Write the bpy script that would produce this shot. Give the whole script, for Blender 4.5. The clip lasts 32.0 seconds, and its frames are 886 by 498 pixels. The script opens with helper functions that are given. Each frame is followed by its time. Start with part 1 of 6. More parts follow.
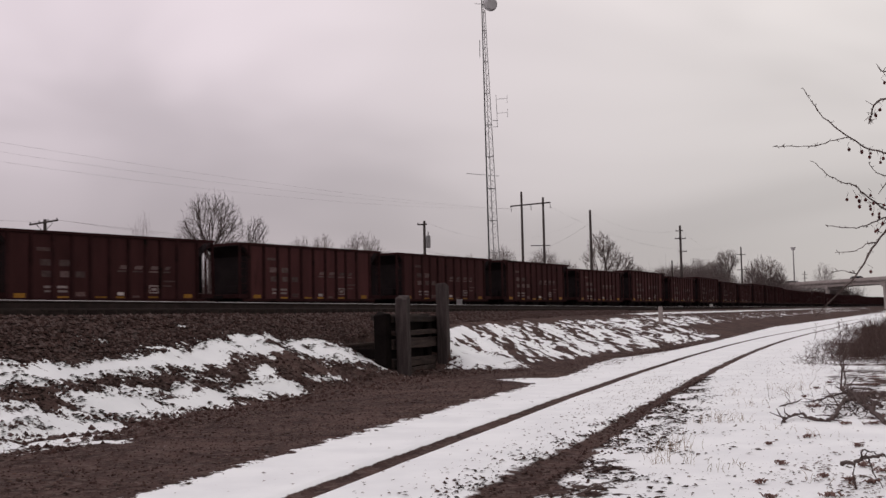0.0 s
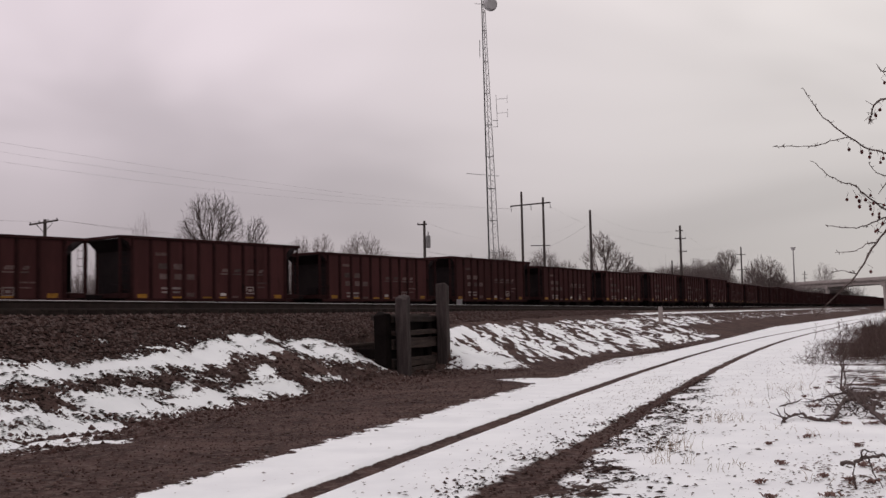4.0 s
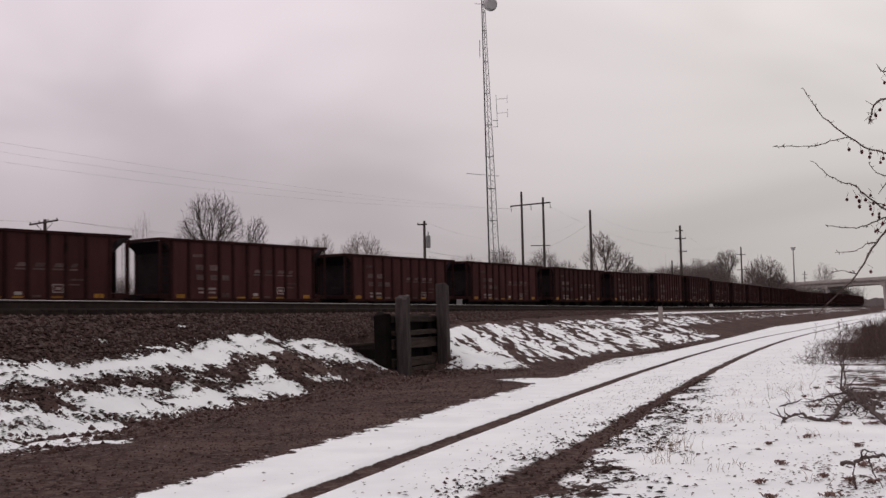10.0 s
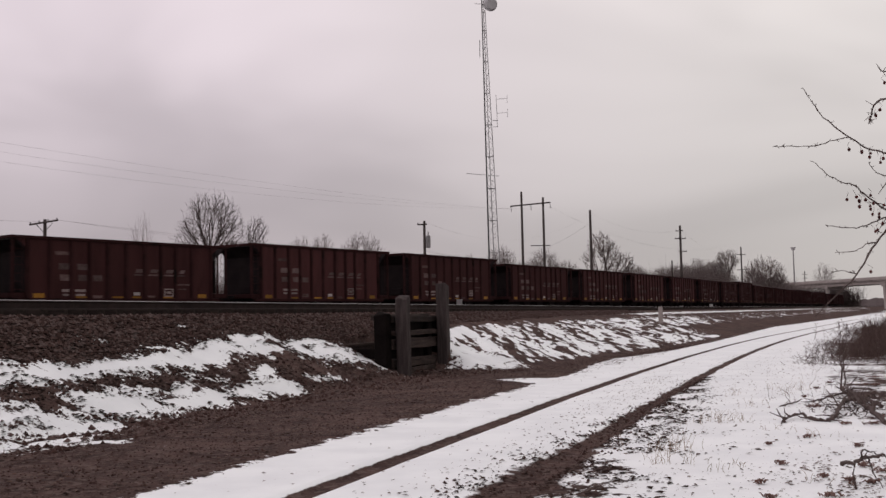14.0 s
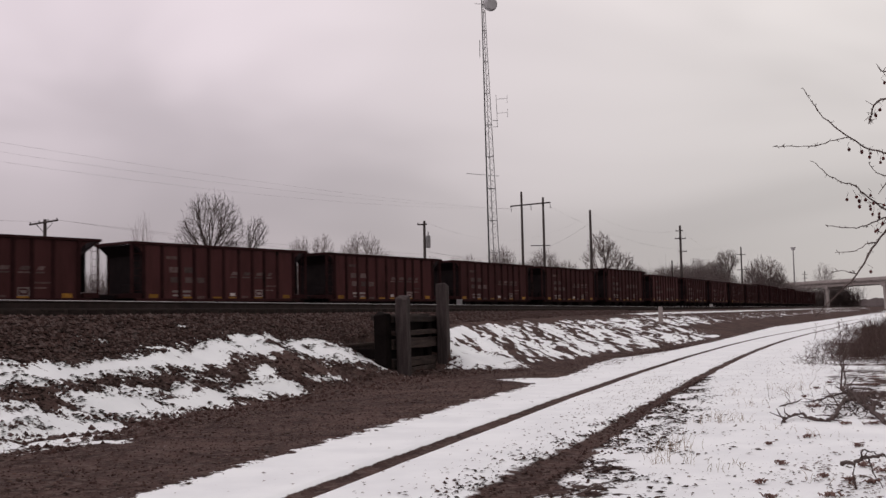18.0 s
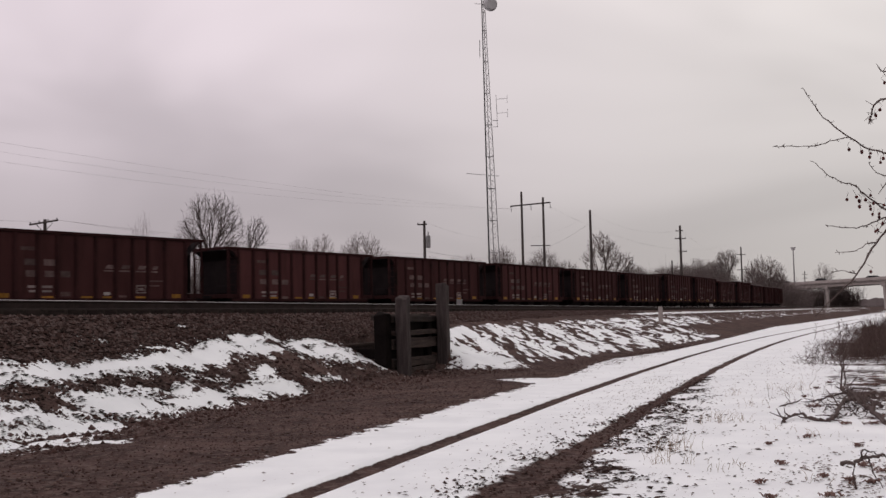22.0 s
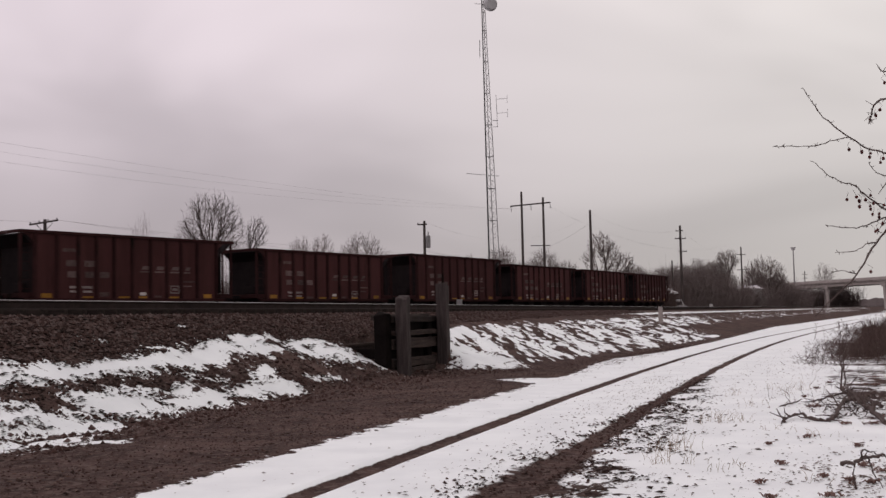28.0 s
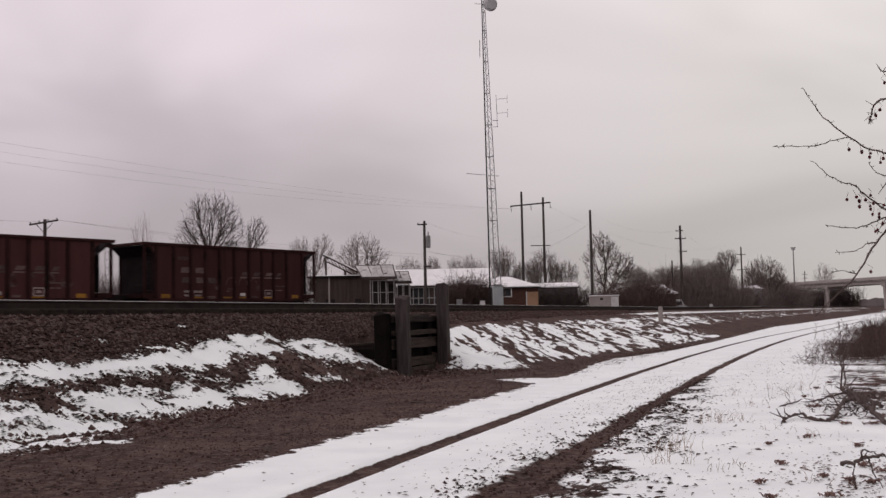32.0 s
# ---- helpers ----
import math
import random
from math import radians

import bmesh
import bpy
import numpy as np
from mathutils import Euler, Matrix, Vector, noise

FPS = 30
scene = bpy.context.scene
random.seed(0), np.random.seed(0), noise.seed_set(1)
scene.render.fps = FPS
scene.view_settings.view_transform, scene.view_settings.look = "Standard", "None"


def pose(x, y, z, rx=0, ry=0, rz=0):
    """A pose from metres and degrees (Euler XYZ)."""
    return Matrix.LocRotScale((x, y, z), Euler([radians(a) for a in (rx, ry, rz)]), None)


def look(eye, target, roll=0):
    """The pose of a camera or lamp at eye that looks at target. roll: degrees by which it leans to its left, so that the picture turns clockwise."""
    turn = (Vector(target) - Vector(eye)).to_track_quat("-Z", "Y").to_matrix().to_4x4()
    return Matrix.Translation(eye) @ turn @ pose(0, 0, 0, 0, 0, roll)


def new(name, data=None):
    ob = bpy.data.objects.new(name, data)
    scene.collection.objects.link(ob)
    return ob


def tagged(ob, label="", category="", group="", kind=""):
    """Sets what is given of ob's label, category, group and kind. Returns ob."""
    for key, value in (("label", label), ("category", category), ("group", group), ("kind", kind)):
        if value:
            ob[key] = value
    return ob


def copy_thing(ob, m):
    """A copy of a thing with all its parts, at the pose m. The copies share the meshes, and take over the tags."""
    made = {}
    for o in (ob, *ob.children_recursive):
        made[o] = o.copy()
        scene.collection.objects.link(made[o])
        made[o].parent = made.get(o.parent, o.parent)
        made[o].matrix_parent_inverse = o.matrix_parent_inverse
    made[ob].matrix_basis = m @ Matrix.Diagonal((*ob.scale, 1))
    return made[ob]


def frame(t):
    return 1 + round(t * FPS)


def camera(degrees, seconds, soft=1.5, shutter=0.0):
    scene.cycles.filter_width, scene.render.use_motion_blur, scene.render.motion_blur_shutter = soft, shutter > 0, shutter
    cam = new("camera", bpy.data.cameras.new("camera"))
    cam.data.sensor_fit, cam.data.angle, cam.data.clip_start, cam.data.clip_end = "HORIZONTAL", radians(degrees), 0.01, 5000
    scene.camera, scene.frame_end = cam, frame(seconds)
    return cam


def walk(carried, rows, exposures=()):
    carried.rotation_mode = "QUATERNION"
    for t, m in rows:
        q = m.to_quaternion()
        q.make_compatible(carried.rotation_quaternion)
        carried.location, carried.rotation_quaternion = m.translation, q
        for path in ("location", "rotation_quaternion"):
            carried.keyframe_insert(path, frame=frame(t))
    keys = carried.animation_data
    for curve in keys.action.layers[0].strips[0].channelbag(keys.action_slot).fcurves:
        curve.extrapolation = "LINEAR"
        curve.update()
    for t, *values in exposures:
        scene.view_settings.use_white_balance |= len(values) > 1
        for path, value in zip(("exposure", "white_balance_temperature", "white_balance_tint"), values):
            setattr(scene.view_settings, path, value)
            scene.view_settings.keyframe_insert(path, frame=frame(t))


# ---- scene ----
EYE = Vector((0.0, 0.0, 1.5))
cam = camera(47.05, 32.0, soft=1.45, shutter=0.25)
TILT = radians(3.763)
VIEW = look(EYE, EYE + Vector((0.0, math.cos(TILT), math.sin(TILT))), -1.2)
walk(cam, [(0.0, VIEW), (32.0, VIEW)], exposures=[(0.0, 0.0, 6620, 13), (32.0, 0.0, 6620, 13)])

# ---- light: a grey winter overcast ----
world = bpy.data.worlds.new("overcast")
scene.world = world
world.use_nodes = True
wn, wl = world.node_tree.nodes, world.node_tree.links
wn.clear()
w_out = wn.new("ShaderNodeOutputWorld")
w_sky = wn.new("ShaderNodeTexSky")
w_sky.sky_type, w_sky.sun_disc = "NISHITA", False
w_sky.sun_elevation, w_sky.sun_rotation = radians(32), radians(-70)
w_sky_bg = wn.new("ShaderNodeBackground")
w_sky_bg.inputs["Strength"].default_value = 0.06
wl.new(w_sky.outputs["Color"], w_sky_bg.inputs["Color"])
w_co = wn.new("ShaderNodeTexCoord")
w_map = wn.new("ShaderNodeMapping")
w_map.inputs["Location"].default_value = (0.55, 0.2, 0.35)
w_map.inputs["Scale"].default_value = (1.0, 1.0, 2.6)
wl.new(w_co.outputs["Generated"], w_map.inputs["Vector"])
w_n1 = wn.new("ShaderNodeTexNoise")
w_n1.inputs["Scale"].default_value = 2.3
w_n1.inputs["Detail"].default_value = 3.0
w_n1.inputs["Roughness"].default_value = 0.45
w_n1.inputs["Distortion"].default_value = 0.4
wl.new(w_map.outputs["Vector"], w_n1.inputs["Vector"])
w_xyz = wn.new("ShaderNodeSeparateXYZ")
wl.new(w_co.outputs["Generated"], w_xyz.inputs[0])


def w_range(value, lo, hi, a, b):
    t = wn.new("ShaderNodeMapRange")
    t.inputs["From Min"].default_value, t.inputs["From Max"].default_value = lo, hi
    t.inputs["To Min"].default_value, t.inputs["To Max"].default_value = a, b
    t.interpolation_type = "SMOOTHSTEP"
    wl.new(value, t.inputs["Value"])
    return t.outputs[0]


w_tint = wn.new("ShaderNodeMix")
w_tint.data_type = "RGBA"
w_tint.inputs[6].default_value = (0.670, 0.600, 0.640, 1)
w_tint.inputs[7].default_value = (0.650, 0.622, 0.606, 1)
wl.new(w_range(w_xyz.outputs["X"], -0.35, 0.40, 0.0, 1.0), w_tint.inputs[0])
w_mul = wn.new("ShaderNodeMath")
w_mul.operation = "MULTIPLY"
w_low = w_range(w_xyz.outputs["X"], -0.42, 0.35, 0.62, 0.80)
w_lift = wn.new("ShaderNodeMix")
w_lift.data_type = "FLOAT"
w_lift.inputs[3].default_value = 1.21
wl.new(w_range(w_xyz.outputs["Z"], 0.02, 0.335, 0.0, 1.0), w_lift.inputs[0])
wl.new(w_low, w_lift.inputs[2])
wl.new(w_lift.outputs[0], w_mul.inputs[0])
wl.new(w_range(w_n1.outputs["Fac"], 0.30, 0.70, 0.86, 1.14), w_mul.inputs[1])
w_ramp = wn.new("ShaderNodeVectorMath")
w_ramp.operation = "SCALE"
wl.new(w_tint.outputs[2], w_ramp.inputs[0])
wl.new(w_mul.outputs[0], w_ramp.inputs["Scale"])
w_cloud_bg = wn.new("ShaderNodeBackground")
w_cloud_bg.inputs["Strength"].default_value = 1.0
wl.new(w_ramp.outputs[0], w_cloud_bg.inputs["Color"])
w_mix = wn.new("ShaderNodeMixShader")
w_mix.inputs["Fac"].default_value = 0.93
wl.new(w_sky_bg.outputs[0], w_mix.inputs[1])
wl.new(w_cloud_bg.outputs[0], w_mix.inputs[2])
wl.new(w_mix.outputs[0], w_out.inputs["Surface"])

sun_data = bpy.data.lights.new("sun", "SUN")
sun_data.energy, sun_data.angle, sun_data.color = 0.6, radians(40), (1.0, 0.95, 0.93)
sun = new("sun", sun_data)
sun.matrix_world = look((0, 0, 60), (38, 14, 28))


# ---- materials ----
def nodes_of(name):
    m = bpy.data.materials.new(name)
    m.use_nodes = True
    return m, m.node_tree.nodes, m.node_tree.links, m.node_tree.nodes["Principled BSDF"]


def noise_node(n, l, vec, scale, detail=4.0, rough=0.55):
    t = n.new("ShaderNodeTexNoise")
    t.inputs["Scale"].default_value = scale
    t.inputs["Detail"].default_value = detail
    t.inputs["Roughness"].default_value = rough
    l.new(vec, t.inputs["Vector"])
    return t.outputs["Fac"]


def math_node(n, l, op, a, b=None, clamp=False):
    t = n.new("ShaderNodeMath")
    t.operation, t.use_clamp = op, clamp
    for i, v in enumerate((a, b)):
        if v is None:
            continue
        if isinstance(v, (int, float)):
            t.inputs[i].default_value = v
        else:
            l.new(v, t.inputs[i])
    return t.outputs[0]


def step_node(n, l, v, lo, hi, a=0.0, b=1.0):
    t = n.new("ShaderNodeMapRange")
    t.interpolation_type = "SMOOTHSTEP"
    t.inputs["From Min"].default_value, t.inputs["From Max"].default_value = lo, hi
    t.inputs["To Min"].default_value, t.inputs["To Max"].default_value = a, b
    l.new(v, t.inputs["Value"])
    return t.outputs[0]


def mix_node(n, l, fac, a, b):
    t = n.new("ShaderNodeMix")
    t.data_type = "RGBA"
    if isinstance(fac, (int, float)):
        t.inputs[0].default_value = fac
    else:
        l.new(fac, t.inputs[0])
    for i, v in ((6, a), (7, b)):
        if isinstance(v, tuple):
            t.inputs[i].default_value = (*v, 1)
        else:
            l.new(v, t.inputs[i])
    return t.outputs[2]


def bump_node(n, l, bsdf, height, strength, dist):
    t = n.new("ShaderNodeBump")
    t.inputs["Strength"].default_value, t.inputs["Distance"].default_value = strength, dist
    l.new(height, t.inputs["Height"])
    l.new(t.outputs[0], bsdf.inputs["Normal"])


def surface(name, c1, c2, scale=3.0, fine=30.0, rough=0.7, metal=0.0, stain=None, stain_scale=0.8, stain_cut=(0.55, 0.7),
            bump=0.3, dist=0.01, vary=0.0, stretch=(1, 1, 1), spec=0.1, island=0.0):
    """A worn surface: two tones mixed by coarse and fine noise, a stain of its own shape, and relief."""
    m, n, l, bsdf = nodes_of(name)
    co = n.new("ShaderNodeTexCoord")
    mp = n.new("ShaderNodeMapping")
    mp.inputs["Scale"].default_value = stretch
    l.new(co.outputs["Object"], mp.inputs["Vector"])
    info = n.new("ShaderNodeObjectInfo")
    shift = n.new("ShaderNodeVectorMath")
    shift.operation = "SCALE"
    shift.inputs[0].default_value = (37.0, 19.0, 23.0)
    l.new(info.outputs["Random"], shift.inputs["Scale"])
    add = n.new("ShaderNodeVectorMath")
    l.new(mp.outputs["Vector"], add.inputs[0])
    l.new(shift.outputs[0], add.inputs[1])
    v = add.outputs[0]
    big, small = noise_node(n, l, v, scale), noise_node(n, l, v, fine, 3.0)
    f = math_node(n, l, "ADD", math_node(n, l, "MULTIPLY", big, 0.65), math_node(n, l, "MULTIPLY", small, 0.35))
    col = mix_node(n, l, step_node(n, l, f, 0.32, 0.68), c1, c2)
    if stain:
        s = noise_node(n, l, v, stain_scale, 6.0, 0.65)
        col = mix_node(n, l, step_node(n, l, s, *stain_cut), col, stain)
    if island:
        geo = n.new("ShaderNodeNewGeometry")
        hi = n.new("ShaderNodeHueSaturation")
        l.new(col, hi.inputs["Color"])
        l.new(step_node(n, l, geo.outputs["Random Per Island"], 0, 1, 1 - island, 1 + island), hi.inputs["Value"])
        l.new(step_node(n, l, geo.outputs["Random Per Island"], 0.2, 0.9, 1.25, 0.8), hi.inputs["Saturation"])
        col = hi.outputs[0]
    if vary:
        hs = n.new("ShaderNodeHueSaturation")
        l.new(col, hs.inputs["Color"])
        l.new(step_node(n, l, info.outputs["Random"], 0, 1, 1 - vary, 1 + vary), hs.inputs["Value"])
        col = hs.outputs[0]
    l.new(col, bsdf.inputs["Base Color"])
    l.new(step_node(n, l, small, 0.2, 0.8, max(0.05, rough - 0.12), min(1.0, rough + 0.12)), bsdf.inputs["Roughness"])
    bsdf.inputs["Metallic"].default_value = metal
    bsdf.inputs["Specular IOR Level"].default_value = spec
    bump_node(n, l, bsdf, f, bump, dist)
    return m


def ground_material():
    """Snow over gravel and soil. Where the snow lies and where wheels have cleared it is a field on the sheet; noise frays its edge."""
    m, n, l, bsdf = nodes_of("snowy_ground")
    co = n.new("ShaderNodeTexCoord").outputs["Object"]
    rot = n.new("ShaderNodeMapping")
    rot.inputs["Rotation"].default_value = (0, 0, radians(19.5 - 30))
    l.new(co, rot.inputs["Vector"])
    st = n.new("ShaderNodeMapping")
    st.inputs["Scale"].default_value = (1.35, 0.46, 1.0)
    l.new(rot.outputs[0], st.inputs["Vector"])
    snow_a, mud_a, slope_a = n.new("ShaderNodeAttribute"), n.new("ShaderNodeAttribute"), n.new("ShaderNodeAttribute")
    snow_a.attribute_name, mud_a.attribute_name, slope_a.attribute_name = "snow", "mud", "slope"
    n1 = noise_node(n, l, co, 1.1, 3.0)
    n2 = noise_node(n, l, co, 3.6, 5.0, 0.68)
    n3 = noise_node(n, l, co, 28.0, 4.0, 0.6)
    n4 = noise_node(n, l, st.outputs[0], 1.7, 5.0, 0.66)
    frag = math_node(n, l, "ADD", math_node(n, l, "MULTIPLY", math_node(n, l, "SUBTRACT", n1, 0.5), 0.55),
                     math_node(n, l, "MULTIPLY", math_node(n, l, "SUBTRACT", n2, 0.5), 1.55))
    frag = math_node(n, l, "ADD", frag, math_node(n, l, "MULTIPLY", math_node(n, l, "SUBTRACT", n3, 0.5), 0.30))
    n5 = noise_node(n, l, co, 8.5, 3.0, 0.6)
    frag = math_node(n, l, "ADD", frag, math_node(n, l, "MULTIPLY", math_node(n, l, "SUBTRACT", n5, 0.5), 0.55))
    frag = math_node(n, l, "MULTIPLY", frag, math_node(n, l, "SUBTRACT", 1.0, math_node(n, l, "MULTIPLY", slope_a.outputs["Fac"], 0.3)))
    streak = math_node(n, l, "MULTIPLY", math_node(n, l, "MULTIPLY", math_node(n, l, "SUBTRACT", n4, 0.5), 2.0), slope_a.outputs["Fac"])
    total = math_node(n, l, "ADD", math_node(n, l, "ADD", snow_a.outputs["Fac"], frag), streak)
    cover = step_node(n, l, total, 0.47, 0.54)
    mud = math_node(n, l, "ADD", mud_a.outputs["Fac"], math_node(n, l, "MULTIPLY", frag, 0.40))
    cleared = step_node(n, l, mud, 0.42, 0.58)
    cover = math_node(n, l, "MULTIPLY", cover, math_node(n, l, "SUBTRACT", 1.0, cleared))
    # gravel and soil
    vor = n.new("ShaderNodeTexVoronoi")
    vor.inputs["Scale"].default_value = 17.0
    l.new(co, vor.inputs["Vector"])
    tone = math_node(n, l, "ADD", math_node(n, l, "MULTIPLY", n2, 0.6), math_node(n, l, "MULTIPLY", n1, 0.4))
    soil = mix_node(n, l, step_node(n, l, tone, 0.35, 0.66), (0.034, 0.0211, 0.0188), (0.085, 0.0545, 0.0488))
    broad = noise_node(n, l, co, 0.45, 3.0, 0.6)
    soil = mix_node(n, l, math_node(n, l, "MULTIPLY", step_node(n, l, broad, 0.45, 0.65), 0.5), soil, (0.105, 0.0668, 0.0590))
    bw = n.new("ShaderNodeRGBToBW")
    l.new(vor.outputs["Color"], bw.inputs[0])
    soil = mix_node(n, l, math_node(n, l, "MULTIPLY", step_node(n, l, bw.outputs[0], 0.55, 0.9), 0.4), soil, (0.155, 0.122, 0.11))
    soil = mix_node(n, l, math_node(n, l, "MULTIPLY", step_node(n, l, n3, 0.56, 0.7), 0.4), soil, (0.022, 0.016, 0.014))
    # snow, a little dirty
    white = mix_node(n, l, step_node(n, l, n1, 0.3, 0.7), (0.738, 0.764, 0.782), (0.818, 0.845, 0.858))
    fleck = math_node(n, l, "MULTIPLY", step_node(n, l, n3, 0.62, 0.72), step_node(n, l, n2, 0.5, 0.62))
    white = mix_node(n, l, math_node(n, l, "MULTIPLY", fleck, 0.55), white, (0.33, 0.28, 0.25))
    l.new(mix_node(n, l, cover, soil, white), bsdf.inputs["Base Color"])
    l.new(step_node(n, l, cover, 0, 1, 0.92, 0.62), bsdf.inputs["Roughness"])
    bsdf.inputs["Specular IOR Level"].default_value = 0.05
    rough_h = math_node(n, l, "ADD", math_node(n, l, "MULTIPLY", n3, 0.5), math_node(n, l, "MULTIPLY", vor.outputs["Distance"], 0.9))
    h = math_node(n, l, "ADD", math_node(n, l, "MULTIPLY", rough_h, math_node(n, l, "SUBTRACT", 1.0, cover)),
                  math_node(n, l, "MULTIPLY", math_node(n, l, "ADD", math_node(n, l, "MULTIPLY", n2, 0.55), 1.0), cover))
    bump_node(n, l, bsdf, h, 0.6, 0.035)
    return m


M_GROUND = ground_material()
M_STONE = surface("ballast_stone", (0.034, 0.0221, 0.0202), (0.088, 0.0596, 0.0542), 8, 60, 0.95, spec=0.05, island=0.5, bump=0.4, stain=(0.035, 0.028, 0.025), stain_scale=3.0)
M_GRAVEL = surface("brown_gravel", (0.045, 0.0288, 0.0260), (0.105, 0.0700, 0.0632), 8, 60, 0.95, spec=0.05, bump=0.3, island=0.5)
M_BROWN = surface("oxide_paint", (0.043, 0.0162, 0.0166), (0.064, 0.0238, 0.0242), 0.9, 9, 0.8, spec=0.07, stain=(0.038, 0.0145, 0.0145),
                  stain_scale=0.7, bump=0.15, vary=0.22, stretch=(1.6, 1, 0.35))
# darker tone of the oxide paint, for ribs, chord, sills and end posts
M_BROWN_DARK = surface("oxide_paint_dark", (0.024, 0.0098, 0.0102), (0.038, 0.0150, 0.0155), 1.5, 12, 0.85, spec=0.05, stain=(0.011, 0.008, 0.007), bump=0.2, vary=0.15)
# running gear grime; its darkness also paints shade into the cars' hollow ends
M_GRIME_SHADE = surface("running_gear_grime_and_end_shade", (0.0115, 0.0090, 0.0098), (0.0190, 0.0145, 0.0150), 1.2, 9, 0.95, spec=0.02, bump=0.3)
M_WHITE_FADED = surface("faded_white_stencil", (0.072, 0.044, 0.043), (0.122, 0.086, 0.083), 6, 26, 0.75, stain=(0.058, 0.028, 0.026), stain_scale=4.5, stain_cut=(0.52, 0.75), bump=0.05, vary=0.35)
M_WHITE_DIM = surface("worn_stencil", (0.066, 0.036, 0.034), (0.115, 0.077, 0.074), 6, 30, 0.75, stain=(0.052, 0.024, 0.022), stain_scale=5.0, stain_cut=(0.5, 0.7), bump=0.05, vary=0.3)
M_SMEAR = surface("washed_out_paint", (0.052, 0.027, 0.027), (0.125, 0.088, 0.088), 2.5, 14, 0.8, spec=0.05, stain=(0.045, 0.0155, 0.015), stain_scale=2.6, stain_cut=(0.42, 0.62), bump=0.05)
M_WHITE_CLEAR = surface("clear_white_stencil", (0.16, 0.12, 0.115), (0.25, 0.205, 0.20), 6, 26, 0.75, stain=(0.09, 0.05, 0.045), stain_scale=4.5, stain_cut=(0.55, 0.75), bump=0.05, vary=0.25)
M_WHITE_PLATE = surface("white_plate", (0.34, 0.29, 0.28), (0.46, 0.40, 0.38), 6, 30, 0.6, stain=(0.12, 0.08, 0.07), stain_scale=6, bump=0.05, vary=0.3)
M_YELLOW = surface("yellow_reflector", (0.20, 0.090, 0.014), (0.28, 0.135, 0.022), 6, 30, 0.5, stain=(0.11, 0.045, 0.015), stain_scale=5, stain_cut=(0.5, 0.75), bump=0.05, vary=0.25)
M_RUST_RAIL = surface("rail_web_rust", (0.020, 0.0145, 0.0140), (0.036, 0.0260, 0.0240), 3, 24, 0.9, spec=0.06, bump=0.3)
M_RAILHEAD = surface("polished_rail_head", (0.40, 0.385, 0.39), (0.52, 0.50, 0.50), 2, 40, 0.34, 0.9, bump=0.03, stretch=(1, 1, 1))
M_TIE = surface("creosoted_tie", (0.013, 0.0098, 0.009), (0.032, 0.024, 0.021), 2, 22, 0.9, spec=0.06, stretch=(1, 6, 6), bump=0.5)
M_TIMBER = surface("weathered_timber", (0.029, 0.0225, 0.022), (0.066, 0.052, 0.051), 1.6, 18, 0.88, stain=(0.030, 0.022, 0.020), stain_scale=1.5,
                   bump=0.6, dist=0.02, vary=0.2, stretch=(7, 7, 0.8))
M_TIMBER_H = surface("weathered_plank", (0.019, 0.0140, 0.0130), (0.050, 0.036, 0.032), 1.6, 18, 0.9, stain=(0.014, 0.011, 0.010), stain_scale=1.3,
                     bump=0.6, dist=0.02, vary=0.3, stretch=(0.8, 7, 7))
M_TIMBER_BROWN = surface("brown_buried_plank", (0.040, 0.0285, 0.0260), (0.098, 0.070, 0.062), 1.6, 18, 0.9, stain=(0.022, 0.017, 0.015), stain_scale=1.3,
                         bump=0.6, dist=0.02, vary=0.2, stretch=(0.8, 7, 7))
# charred posts; also the painted shade between the headwall's planks
M_CHAR_GAP_SHADE = surface("charred_timber_and_gap_shade", (0.005, 0.004, 0.004), (0.011, 0.0085, 0.008), 2, 20, 0.95, spec=0.02, bump=0.6, dist=0.02)
M_BARK = surface("grey_bark", (0.050, 0.038, 0.034), (0.105, 0.085, 0.078), 4, 30, 0.9, bump=0.6, dist=0.02, stretch=(3, 3, 0.7))
M_TWIG = surface("bare_twigs", (0.048, 0.036, 0.034), (0.090, 0.071, 0.068), 2, 12, 0.9, bump=0.1)
# these two twig tones are lightened: distance haze is put into their colour
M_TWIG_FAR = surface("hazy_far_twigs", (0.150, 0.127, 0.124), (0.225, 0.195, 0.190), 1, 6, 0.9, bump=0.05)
M_TWIG_MID = surface("hazed_grey_brown_twigs", (0.105, 0.083, 0.080), (0.165, 0.134, 0.129), 1, 6, 0.9, bump=0.05)
M_TWIG_RED = surface("reddish_brush_twigs", (0.045, 0.030, 0.027), (0.100, 0.068, 0.061), 2, 12, 0.9, bump=0.1)
M_TWIG_RED2 = surface("pale_reddish_brush", (0.060, 0.040, 0.037), (0.110, 0.078, 0.072), 2, 12, 0.9, bump=0.1)
M_FRUIT_WOOD = surface("fruit_tree_bark", (0.050, 0.036, 0.033), (0.10, 0.075, 0.07), 20, 90, 0.8, bump=0.3, dist=0.003)
M_FRUIT = surface("shrivelled_crab_apple", (0.030, 0.008, 0.008), (0.075, 0.017, 0.015), 40, 150, 0.5, bump=0.4, dist=0.002)
M_POLE = surface("grey_pole_wood", (0.046, 0.038, 0.037), (0.082, 0.068, 0.065), 2, 15, 0.9, bump=0.4, stretch=(5, 5, 0.6))
M_GALV = surface("galvanised_steel", (0.17, 0.165, 0.17), (0.26, 0.25, 0.255), 3, 25, 0.6, 0.35, bump=0.1)
M_TOWER_DARK = surface("dark_feed_cable", (0.020, 0.019, 0.021), (0.035, 0.033, 0.035), 3, 20, 0.7, bump=0.1)
